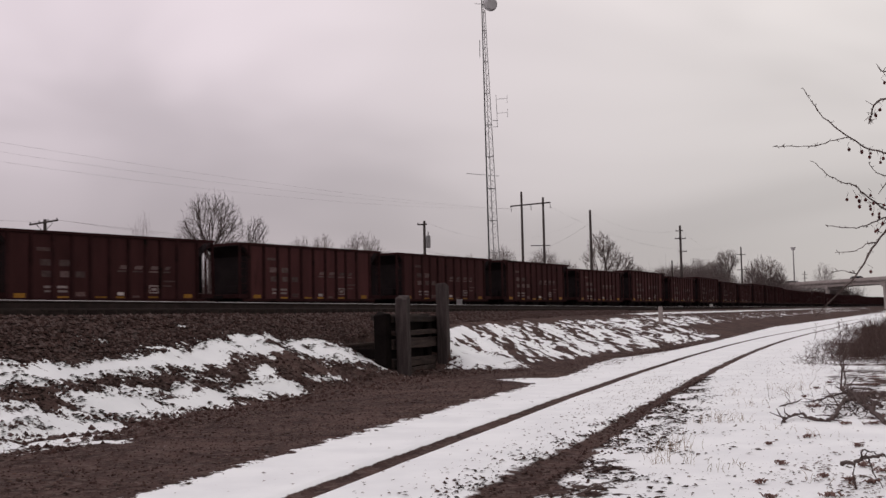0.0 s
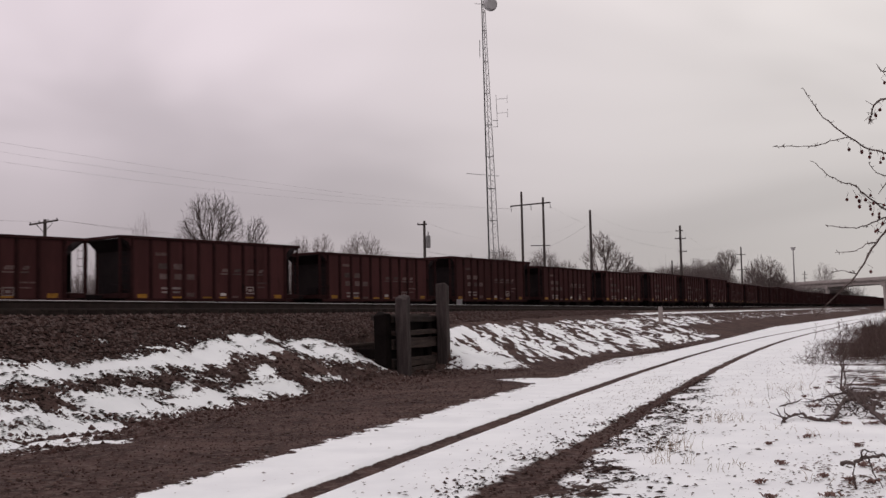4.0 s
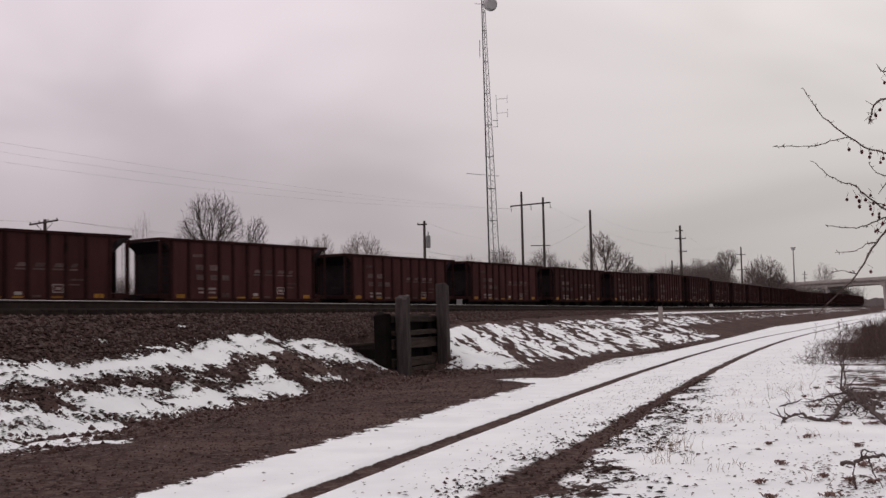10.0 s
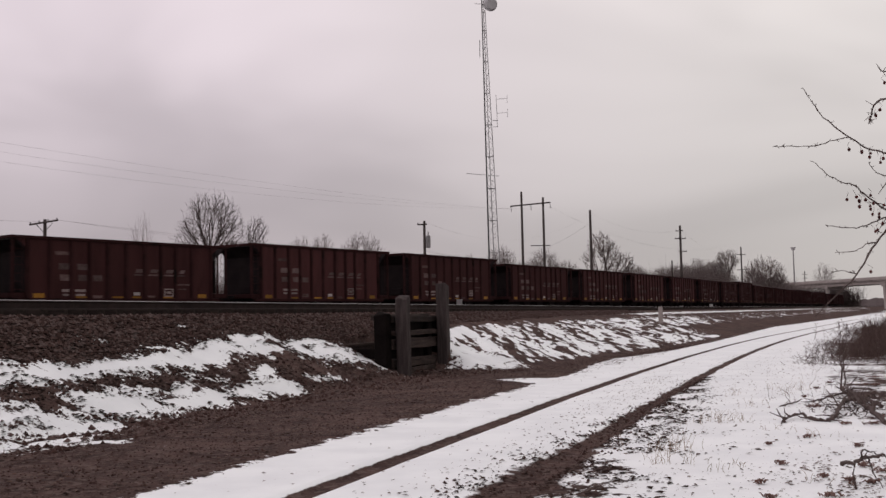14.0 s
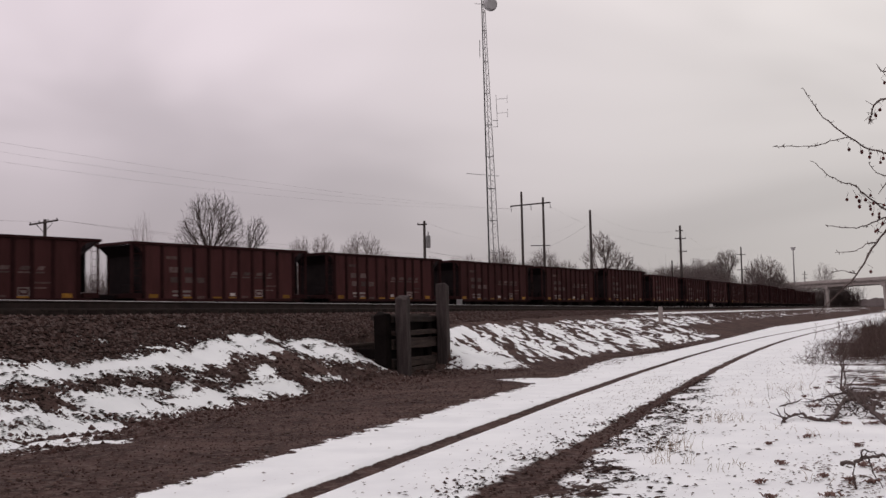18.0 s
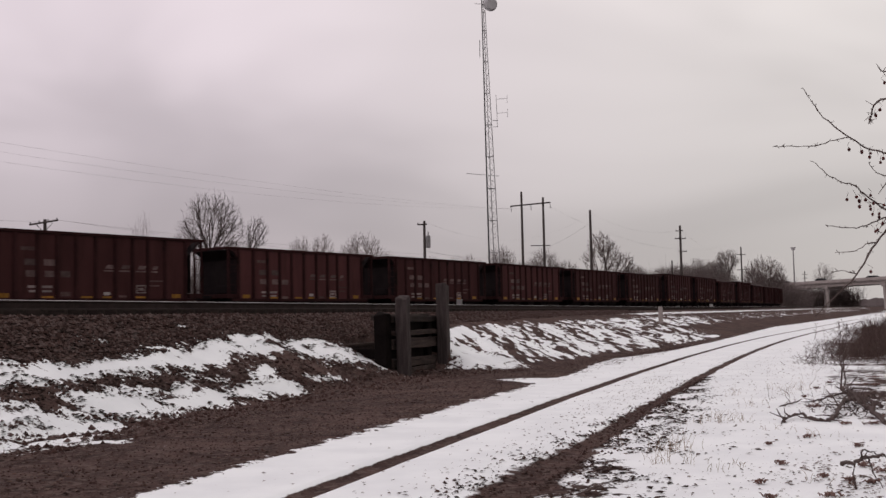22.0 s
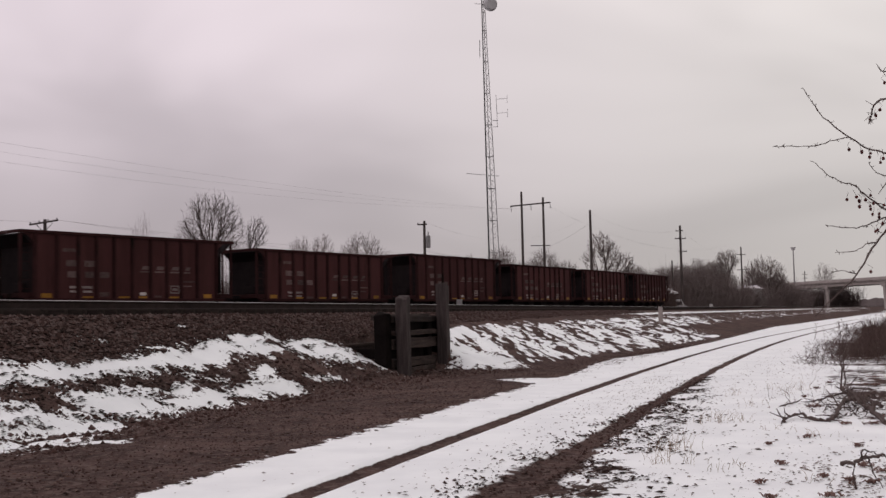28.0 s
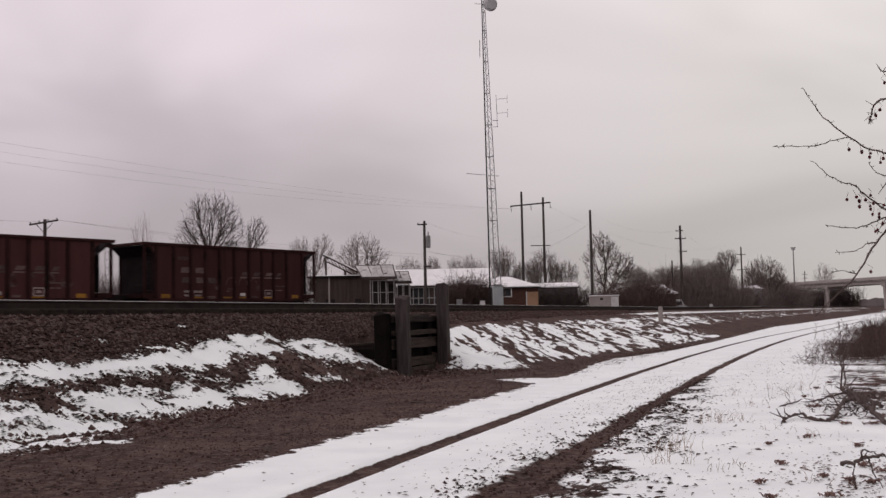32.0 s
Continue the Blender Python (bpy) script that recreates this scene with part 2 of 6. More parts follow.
M_DISH = surface("weathered_dish_cover", (0.33, 0.32, 0.33), (0.42, 0.41, 0.42), 1.2, 12, 0.6, stain=(0.25, 0.24, 0.25), bump=0.05)
M_WIRE = surface("weathered_wire", (0.30, 0.28, 0.285), (0.36, 0.34, 0.345), 1, 5, 0.8, bump=0.0)
M_SNOW = surface("roof_snow", (0.66, 0.65, 0.665), (0.78, 0.77, 0.78), 0.9, 8, 0.7, bump=0.4, dist=0.04)
M_PATCHY = surface("patchy_thin_snow", (0.30, 0.285, 0.285), (0.52, 0.50, 0.505), 1.4, 12, 0.8, stain=(0.06, 0.048, 0.045), stain_scale=2.6, stain_cut=(0.55, 0.68), bump=0.3)
M_SIDING_DARK = surface("dark_metal_siding", (0.052, 0.038, 0.034), (0.080, 0.060, 0.055), 0.8, 10, 0.8, stain=(0.07, 0.058, 0.055), bump=0.1, stretch=(3, 3, 0.4))
M_SHOP = surface("grey_shop_siding", (0.120, 0.105, 0.102), (0.165, 0.148, 0.144), 0.8, 10, 0.8, stain=(0.10, 0.086, 0.082), bump=0.1, stretch=(3, 3, 0.4))
M_SIDING_BROWN = surface("brown_board_siding", (0.058, 0.028, 0.022), (0.092, 0.048, 0.038), 1.2, 14, 0.8, bump=0.3, stretch=(1, 1, 5))
M_TAN = surface("tan_door_paint", (0.27, 0.16, 0.10), (0.35, 0.215, 0.14), 1.2, 12, 0.7, bump=0.1)
M_WHITE_PAINT = surface("white_steel_paint", (0.50, 0.48, 0.48), (0.62, 0.60, 0.60), 1.5, 14, 0.6, stain=(0.36, 0.33, 0.32), bump=0.1)
M_GREY_PAINT = surface("weathered_pale_paint", (0.26, 0.24, 0.24), (0.36, 0.34, 0.34), 1.5, 14, 0.7, stain=(0.18, 0.16, 0.155), bump=0.1)
M_PALE_BLUE = surface("pale_grey_shelter_paint", (0.27, 0.29, 0.30), (0.34, 0.36, 0.37), 1.0, 10, 0.7, bump=0.1)
M_CONCRETE = surface("weathered_concrete", (0.27, 0.235, 0.225), (0.37, 0.33, 0.315), 0.5, 6, 0.9, stain=(0.19, 0.16, 0.15), stain_scale=0.25, bump=0.2)
# near-black: shade of interiors painted in; dark roofs and doors share it
M_DARK_GAP = surface("dark_boards_and_interior_shade", (0.022, 0.018, 0.018), (0.04, 0.034, 0.033), 1, 8, 0.9, bump=0.1)
M_GLASS = surface("dull_window_glass", (0.02, 0.022, 0.024), (0.035, 0.037, 0.04), 1, 6, 0.12, bump=0.02)
M_GRASS = surface("dead_straw_grass", (0.22, 0.165, 0.125), (0.34, 0.27, 0.21), 3, 20, 0.9, bump=0.1)
M_LEAF = surface("brown_leaf_litter", (0.050, 0.032, 0.026), (0.13, 0.084, 0.067), 6, 25, 0.9, island=0.6, bump=0.2)
M_LEAF_DARK = surface("dark_rotten_leaves", (0.022, 0.015, 0.0135), (0.062, 0.042, 0.036), 6, 25, 0.95, spec=0.05, island=0.6, bump=0.2)
M_MAT = surface("matted_dead_grass", (0.10, 0.058, 0.050), (0.20, 0.125, 0.108), 6, 25, 0.95, spec=0.05, bump=0.1)
M_CAR_PAINT = surface("snowy_white_vehicle_paint", (0.40, 0.38, 0.38), (0.52, 0.50, 0.50), 2, 14, 0.5, bump=0.05)
# far woods with the haze before them mixed into the base colour
M_HAZE = surface("far_wooded_skyline", (0.13, 0.108, 0.108), (0.19, 0.160, 0.160), 0.05, 0.6, 0.95, bump=0.3, dist=0.5)


# ---- mesh helpers ----
def part(name, bm, material, parent=None, label="", m=None):
    me = bpy.data.meshes.new(name)
    if isinstance(bm, tuple):
        me.from_pydata(*bm)
    else:
        bm.to_mesh(me)
        bm.free()
    me.materials.append(material)
    ob = new(name, me)
    ob.parent = parent
    if m is not None:
        ob.matrix_basis = m
    if label:
        ob["label"] = label
    return ob


def share(name, ob, parent, m):
    """Another part on the same mesh."""
    o = new(name, ob.data)
    o.parent = parent
    o.matrix_basis = m
    return o


def group_of(name, m=None):
    e = new(name)
    e.empty_display_size = 0.3
    if m is not None:
        e.matrix_basis = m
    return e


def add_box(bm, x0, x1, y0, y1, z0, z1, bevel=0.0):
    g = bmesh.ops.create_cube(bm, size=1.0)
    for v in g["verts"]:
        v.co = Vector(((x0 + x1) / 2 + v.co.x * (x1 - x0), (y0 + y1) / 2 + v.co.y * (y1 - y0), (z0 + z1) / 2 + v.co.z * (z1 - z0)))
    if bevel:
        es = list({e for v in g["verts"] for e in v.link_edges})
        bmesh.ops.bevel(bm, geom=es, offset=bevel, segments=1, affect="EDGES")
    return bm


def box(x0, x1, y0, y1, z0, z1, bevel=0.0):
    return add_box(bmesh.new(), x0, x1, y0, y1, z0, z1, bevel)


def add_prism(bm, pts, axis_vec):
    """A solid from a flat outline pushed along a vector."""
    lo = [bm.verts.new(p) for p in pts]
    hi = [bm.verts.new(Vector(p) + Vector(axis_vec)) for p in pts]
    bm.faces.new(lo[::-1])
    bm.faces.new(hi)
    for i in range(len(pts)):
        j = (i + 1) % len(pts)
        bm.faces.new((lo[i], lo[j], hi[j], hi[i]))
    bmesh.ops.recalc_face_normals(bm, faces=bm.faces)
    return bm


def tube_into(V, F, pts, radii, sides=5):
    """Append a tapering tube along pts to the lists V and F."""
    base = len(V)
    up = Vector((0.13, 0.21, 1.0)).normalized()
    k = len(pts)
    for i, p in enumerate(pts):
        p = Vector(p)
        d = Vector(pts[min(i + 1, k - 1)]) - Vector(pts[max(i - 1, 0)])
        d = d.normalized() if d.length > 1e-9 else Vector((0, 0, 1))
        a = d.cross(up)
        a = a.normalized() if a.length > 1e-4 else Vector((1, 0, 0))
        b = d.cross(a)
        for s in range(sides):
            c = 2 * math.pi * s / sides
            V.append(p + radii[i] * (math.cos(c) * a + math.sin(c) * b))
    for i in range(k - 1):
        for s in range(sides):
            q = (s + 1) % sides
            F.append((base + i * sides + s, base + i * sides + q, base + (i + 1) * sides + q, base + (i + 1) * sides + s))
    F.append(tuple(base + s for s in range(sides))[::-1])
    F.append(tuple(base + (k - 1) * sides + s for s in range(sides)))


def tube(pts, radii, sides=6):
    V, F = [], []
    if isinstance(radii, (int, float)):
        radii = [radii] * len(pts)
    tube_into(V, F, pts, radii, sides)
    return (V, [], F)


def lattice(n, seed):
    return np.random.RandomState(seed).rand(n, n)


def field(x, y, scale, seed):
    """Smooth random field in 0..1 over the plane."""
    g = lattice(64, seed)
    a, b = x / scale, y / scale
    i, j = np.floor(a).astype(int), np.floor(b).astype(int)
    fx, fy = a - i, b - j
    fx, fy = fx * fx * (3 - 2 * fx), fy * fy * (3 - 2 * fy)
    i0, i1, j0, j1 = i % 64, (i + 1) % 64, j % 64, (j + 1) % 64
    return (g[i0, j0] * (1 - fx) + g[i1, j0] * fx) * (1 - fy) + (g[i0, j1] * (1 - fx) + g[i1, j1] * fx) * fy


# ---- the plan: u runs along the near track, w across it to the right ----
TURN = radians(19.5)
SN, CS = math.sin(TURN), math.cos(TURN)
RAIL_TOP = 1.95


def xy_of(u, w):
    return u * SN + w * CS, u * CS - w * SN


def track_shift(u):
    return 1.26 * np.log1p(np.exp(np.minimum((u - 104) / 12, 60)))


def road_mid(u):
    a = np.clip(u - 14, 0, 52)
    return -3.3 + 0.001 * a * a + 0.104 * np.clip(u - 66, 0, 1e5)


def toe(u):
    gap = np.interp(u, [23.0, 26.8, 31.4, 46.0, 60.0, 85.0], [3.85, 2.75, 1.80, 0.35, 0.35, 0.6])
    return np.maximum(road_mid(u) - 2.25 - gap, -9.4)


def shoulder(u):
    return -12.45 + track_shift(u)


def height(u, w):
    """The ground's height, without its fine bumps."""
    t = np.clip((w - toe(u)) / (shoulder(u) - toe(u)), 0, 1)
    z = 1.61 * t
    side = np.clip((w - road_mid(u) - 3.0) / 6.0, 0, 1)
    # the hollow behind the timber headwall
    cut = np.clip((u - 23.30) / 0.4, 0, 1) * np.clip((26.9 - u) / 0.3, 0, 1) * np.clip((w + 11.1) / 0.2, 0, 1)
    return z * (1 - 0.97 * cut) + 0.10 * side * side


def bumpy(u, w):
    z = height(u, w)
    x, y = u * SN + w * CS, u * CS - w * SN
    t = np.clip((w - toe(u)) / (shoulder(u) - toe(u)), 0, 1)
    slope = np.clip(t * 8, 0, 1) * np.clip((1 - t) * 8, 0, 1)
    near = np.clip(1 - np.abs(u) / 120, 0, 1) * (1 - 0.75 * np.clip((2.6 - np.abs(w - road_mid(u))) / 0.6, 0, 1))
    z = z + near * ((field(x, y, 0.9, 3) - 0.5) * (0.03 + 0.15 * slope) + (field(x, y, 0.31, 4) - 0.5) * (0.015 + 0.05 * slope))
    z = z + near * (field(x, y, 3.7, 5) - 0.5) * 0.035
    mud = ruts(u, w)
    return z - 0.055 * np.clip(mud, 0, 1) * np.clip(1 - np.abs(u) / 200, 0.2, 1)


def ruts(u, w):
    """How far wheels have cleared the snow: two ruts, the right one broad and ragged where it comes close."""
    m = road_mid(u)
    left = 0.39 + 2.4 * (0.61 - np.abs(w - (m - 0.86)) / (0.235 - 0.05 * np.clip((u - 10) / 25, 0, 1)))
    wide = 0.20 + 0.05 * np.clip((20 - u) / 7.0, 0, 1) + 0.30 * np.clip((12.0 - u) / 3.2, 0, 1)
    mid = m + 0.86
    right = 1.0 - np.abs(w - mid) / (wide * (0.66 + 0.68 * field(u, w * 2.0, 0.38, 64)))
    return np.clip(np.maximum(left * 1.3, right * 1.25), -0.6, 1.2) * 0.75 + 0.12


# snow lying on the near bank: from u, w to u, w, half width, strength
HIGH_SNOW = (
    (10.6, -10.86, 12.3, -10.80, 0.17, 1.0), (12.3, -10.81, 14.8, -10.76, 0.20, 1.0), (14.8, -10.79, 16.9, -10.96, 0.21, 1.0),
    (16.6, -10.95, 19.3, -11.30, 0.25, 1.0), (19.0, -11.30, 20.5, -11.40, 0.15, 1.0), (18.6, -11.05, 19.9, -10.95, 0.16, 0.9),
    (21.1, -11.20, 22.2, -11.16, 0.18, 1.0), (21.2, -10.95, 22.4, -10.50, 0.36, 1.0), (22.2, -10.55, 23.9, -9.80, 0.30, 1.0),
    (11.5, -11.18, 12.1, -11.15, 0.10, 0.9), (15.6, -11.30, 16.8, -11.25, 0.09, 0.8), (17.5, -11.95, 18.1, -11.90, 0.06, 0.75),
    (14.2, -11.60, 14.9, -11.55, 0.08, 0.75), (23.4, -11.75, 24.6, -11.65, 0.07, 0.75), (26.2, -9.90, 28.0, -9.35, 0.34, 1.0),
)
LOW_SNOW = (
    (9.0, -9.50, 10.6, -8.95, 0.26, 1.0), (10.3, -8.80, 10.8, -8.25, 0.13, 0.95), (9.0, -9.98, 11.4, -9.82, 0.30, 1.0), (11.2, -9.72, 12.1, -9.42, 0.24, 1.0), (9.8, -10.46, 11.3, -10.20, 0.11, 0.95),
    (12.7, -9.95, 13.5, -9.76, 0.30, 1.0), (13.4, -9.76, 15.5, -9.70, 0.19, 1.0), (13.5, -10.12, 15.2, -10.02, 0.12, 0.9),
    (15.5, -9.78, 16.8, -9.76, 0.15, 0.95), (16.6, -9.80, 17.9, -9.66, 0.22, 1.0), (17.5, -10.10, 18.3, -10.25, 0.13, 0.95),
    (15.6, -10.35, 16.6, -10.28, 0.09, 0.85), (19.6, -9.95, 20.5, -9.76, 0.11, 0.8), (12.3, -10.20, 12.9, -10.10, 0.08, 0.8),
)


def snow_field(u, w):
    m = road_mid(u)
    hollow = np.clip((u - 23.5) / 0.4, 0, 1) * np.clip((27.0 - u) / 0.3, 0, 1) * np.clip((-9.3 - w) / 0.2, 0, 1)
    road = np.clip(0.5 + (w - (m - 2.25 - 1.4 * np.clip((u - 52) / 33, 0, 1) - 1.25 * np.exp(-((u - 22.7) / 0.75) ** 2) - 0.75 * np.exp(-((u - 32) / 5.0) ** 2))) / 0.50, 0, 1)
    right = np.clip((w - (m + 2.2)) / 3.0, 0, 1)
    s = road * (1.0 - 0.20 * right) - 0.16 * np.clip((w - m - 7.3) / 3.0, 0, 1)
    s = s - (0.30 + 0.75 * (field(u, w, 0.45, 61) - 0.45)) * np.exp(-((w - (m + 1.40)) / 0.50) ** 2) * np.clip((17 - u) / 5, 0, 1)
    s = s - (0.16 + 0.45 * field(u, w, 0.8, 68)) * np.clip((w - m - 3.1) / 1.0, 0, 1) * np.clip((u - 13.5) / 3, 0, 1)
    bank = np.full_like(u, -1.0)
    for a, b, c, d, r, k in HIGH_SNOW + LOW_SNOW:
        du, dw = c - a, d - b
        t = np.clip(((u - a) * du + (w - b) * dw) / (du * du + dw * dw), 0, 1)
        dist = np.hypot((u - a - t * du) * 0.55, w - b - t * dw)
        bank = np.maximum(bank, k * np.clip(0.86 - 0.36 * dist / (1.32 * r), -1, 1))
    bank = bank - 0.55 * np.clip(field(u, w * 1.6, 0.42, 62) - 0.66, 0, 1)
    t = np.clip((w - toe(u)) / (shoulder(u) - toe(u)), -0.5, 1.5)
    # snow blown into slanting streaks on the far bank
    q = 30 * np.log(np.maximum(u, 10.0) / 30) + 60 * w / np.maximum(u, 10.0)
    streak = 1.1 * (field(q, w * 1.1, 0.72, 66) - 0.5) + 1.05 * (field(q, w * 2.2, 0.27, 67) - 0.5)
    far = 0.55 + streak - 0.9 * np.clip((t - 0.66) / 0.12, 0, 1) - 1.6 * np.clip((0.05 - t) / 0.06, 0, 1)
    far = far - 1.3 * np.clip((0.42 - t) / 0.15, 0, 1) * np.clip((u - 54) / 12, 0, 1) - 0.45 * np.clip((u - 78) / 10, 0, 1)
    mixu = np.clip((u - 26.6) / 1.4, 0, 1)
    bank = np.where(w < m - 2.9, bank * (1 - mixu) + far * mixu, -1.0) - 2.0 * hollow
    foot = 0.92 - 0.25 * ((u - 27.6) / 1.3) ** 2 - 2.6 * np.abs(t - 0.13)
    bank = np.where((u > 26.5) & (w < m - 2.9), np.maximum(bank, foot), bank)
    crest = np.where(u > 62, 0.25 + 0.60 * np.clip((u - 62) / 10, 0, 1) - np.abs(t - 0.84) * 9.0, -1.0)
    plain = np.where(w < shoulder(u) - 40, 0.62, -1.0)
    return np.maximum.reduce([s, bank, crest, plain])


def graded(a, b, first, grow):
    """Places from a towards b with growing steps."""
    out, x, d, sign = [], a, first, (1 if b > a else -1)
    while (b - x) * sign > 0:
        out.append(x)
        x, d = x + sign * d, d * grow
    return out + [b]


def build_ground():
    us = sorted(set([round(x, 4) for x in graded(-1.0, -400.0, 1.0, 1.3)] + list(np.round(np.arange(-1, 46, 0.16), 4))
                    + list(np.round(np.arange(46.2, 130, 0.7), 4)) + [round(x, 4) for x in graded(131.0, 4500.0, 1.5, 1.12)]))
    ws = sorted(set([round(x, 4) for x in graded(-62.0, -4000.0, 4.0, 1.3)] + list(np.arange(-60.0, -16.0, 2.0)) + list(np.round(np.arange(-16, -13, 0.3), 4))
                    + list(np.round(np.arange(-13, -8.5, 0.11), 4)) + list(np.round(np.arange(-8.5, -6, 0.16), 4)) + list(np.round(np.arange(-6, -0.8, 0.055), 4))
                    + list(np.round(np.arange(-0.8, 8, 0.16), 4)) + [round(x, 4) for x in graded(8.2, 4000.0, 0.5, 1.2)]))
    U, W = np.meshgrid(np.array(us), np.array(ws), indexing="ij")
    Z = bumpy(U, W)
    X, Y = U * SN + W * CS, U * CS - W * SN
    nu, nw = U.shape
    co = np.stack([X, Y, Z], -1).reshape(-1, 3)
    idx = np.arange(nu * nw).reshape(nu, nw)
    quads = np.stack([idx[:-1, :-1], idx[:-1, 1:], idx[1:, 1:], idx[1:, :-1]], -1).reshape(-1, 4)[:, ::-1]
    me = bpy.data.meshes.new("ground")
    me.vertices.add(len(co))
    me.vertices.foreach_set("co", co.ravel())
    me.loops.add(quads.size)
    me.loops.foreach_set("vertex_index", quads.ravel())
    me.polygons.add(len(quads))
    me.polygons.foreach_set("loop_start", np.arange(0, quads.size, 4))
    me.update(calc_edges=True)
    t = np.clip((W - toe(U)) / (shoulder(U) - toe(U)), 0, 1)
    slope = np.clip(t * 6, 0, 1) * np.clip((1.05 - t) * 6, 0, 1) * np.clip((U - 26) / 3, 0, 1)
    for name, vals in (("snow", snow_field(U, W)), ("mud", ruts(U, W)), ("slope", slope)):
        at = me.attributes.new(name, "FLOAT", "POINT")
        at.data.foreach_set("value", vals.ravel().astype(np.float32))
    me.polygons.foreach_set("use_smooth", np.ones(len(quads), dtype=bool))
    me.materials.append(M_GROUND)
    if me.polygons[0].normal.z < 0:
        me.flip_normals()
    ob = new("ground", me)
    tagged(ob, "snowy gravel ground with a rutted track and a stony bank", "ground", kind="structure")


build_ground()


def stones(name, count, urange, wpick, size, seed, label, bare=True, mat=M_STONE):
    """Loose stones, eight faces each, in one mesh."""
    r = np.random.RandomState(seed)
    u = urange[0] + (urange[1] - urange[0]) * r.rand(count) ** 1.5
    w = wpick(u, r)
    if bare:
        keep = snow_field(u, w) < 0.56
        u, w = u[keep], w[keep]
        count = len(u)
    z = bumpy(u, w)
    x, y = u * SN + w * CS, u * CS - w * SN
    s = size[0] + (size[1] - size[0]) * r.rand(count) ** 2
    base = np.array([(1, 0, 0), (0, 1, 0), (-1, 0, 0), (0, -1, 0), (0, 0, 0.8), (0, 0, -0.6)], float)
    P = base[None] * (0.7 + 0.6 * r.rand(count, 6, 1)) + 0.22 * (r.rand(count, 6, 3) - 0.5)
    a = r.rand(count) * 6.28
    ca, sa = np.cos(a)[:, None], np.sin(a)[:, None]
    P = np.stack([P[..., 0] * ca - P[..., 1] * sa, P[..., 0] * sa + P[..., 1] * ca, P[..., 2]], -1) * s[:, None, None]
    P += np.stack([x, y, z + 0.25 * s], -1)[:, None]
    tri = np.array([(0, 1, 4), (1, 2, 4), (2, 3, 4), (3, 0, 4), (1, 0, 5), (2, 1, 5), (3, 2, 5), (0, 3, 5)])
    T = (tri[None] + 6 * np.arange(count)[:, None, None]).reshape(-1, 3)
    me = bpy.data.meshes.new(name)
    me.from_pydata(P.reshape(-1, 3).tolist(), [], T.tolist())
    me.materials.append(mat)
    tagged(new(name, me), label, "stones", kind="stuff")


stones("ballast", 37000, (3, 75), lambda u, r: shoulder(u) - 0.9 + 2.2 * r.rand(len(u)), (0.025, 0.062), 11, "dark crushed stone ballast on the track shoulder")
stones("bank_rubble", 11000, (5, 26.5), lambda u, r: toe(u) + (shoulder(u) - toe(u)) * r.rand(len(u)) ** 0.8, (0.012, 0.055), 12, "loose dark stones on the snowy bank")
stones("verge_gravel", 20000, (5, 50), lambda u, r: toe(u) + 0.2 + (road_mid(u) - 2.4 - toe(u)) * r.rand(len(u)), (0.004, 0.020), 13, "small brown gravel between bank and road", True, M_GRAVEL)

stones("toe_clods", 5200, (6, 27), lambda u, r: toe(u) - 0.35 + 1.5 * r.rand(len(u)) ** 1.6, (0.010, 0.050), 14, "dark clods and stones along the bank's foot", True, M_GRAVEL)
stones("fallen_rocks", 16, (9, 22), lambda u, r: toe(u) - 0.2 + 0.8 * r.rand(len(u)), (0.05, 0.09), 15, "few larger brown rocks at the bank's foot", False, M_GRAVEL)


# ---- tracks ----
def heading(s):
    c = min(s, 262.0)
    return 0.604263 - 2.32269e-3 * c + 1.80027e-5 * c * c / 2 - 7.33913e-9 * c * c * c


def main_line(lo=-360.0, hi=900.0, step=1.0):
    """The train's own curve: distance along it to the place under a car's near side."""
    pts = {}
    x, y = -7.983, 63.111
    s = 0.0
    pts[0.0] = (x, y)
    while s < hi:
        th = heading(s + step / 2)
        x, y, s = x + math.sin(th) * step, y + math.cos(th) * step, s + step
        pts[s] = (x, y)
    x, y, s = -7.983, 63.111, 0.0
    while s > lo:
        th = heading(max(s - step / 2, -60.0))
        x, y, s = x - math.sin(th) * step, y - math.cos(th) * step, s - step
        pts[s] = (x, y)
    ks = sorted(pts)
    return np.array(ks), np.array([pts[k][0] for k in ks]), np.array([pts[k][1] for k in ks])


LINE_S, LINE_X, LINE_Y = main_line()
HALF = 1.55


def on_line(s):
    """Centre of the train's track at distance s, and its heading."""
    th = heading(max(s, -60.0))
    x, y = np.interp(s, LINE_S, LINE_X), np.interp(s, LINE_S, LINE_Y)
    return x - HALF * math.cos(th), y + HALF * math.sin(th), th


def rail_mesh(path, z_top):
    """A rail with foot, web and head along a path of (x, y)."""
    prof = [(-0.07, -0.18), (0.07, -0.18), (0.07, -0.165), (0.012, -0.145), (0.012, -0.045), (0.037, -0.035), (0.037, -0.012),
            (-0.037, -0.012), (-0.037, -0.035), (-0.012, -0.045), (-0.012, -0.145), (-0.07, -0.165)]
    V, F, k = [], [], len(prof)
    for i, p in enumerate(path):
        a, b = path[max(i - 1, 0)], path[min(i + 1, len(path) - 1)]
        d = Vector((b[0] - a[0], b[1] - a[1], 0)).normalized()
        side = Vector((d.y, -d.x, 0))
        for o, h in prof:
            V.append(Vector((p[0], p[1], z_top + h)) + side * o)
    for i in range(len(path) - 1):
        for j in range(k):
            q = (j + 1) % k
            F.append((i * k + j, i * k + q, (i + 1) * k + q, (i + 1) * k + j))
    return (V, [], F)


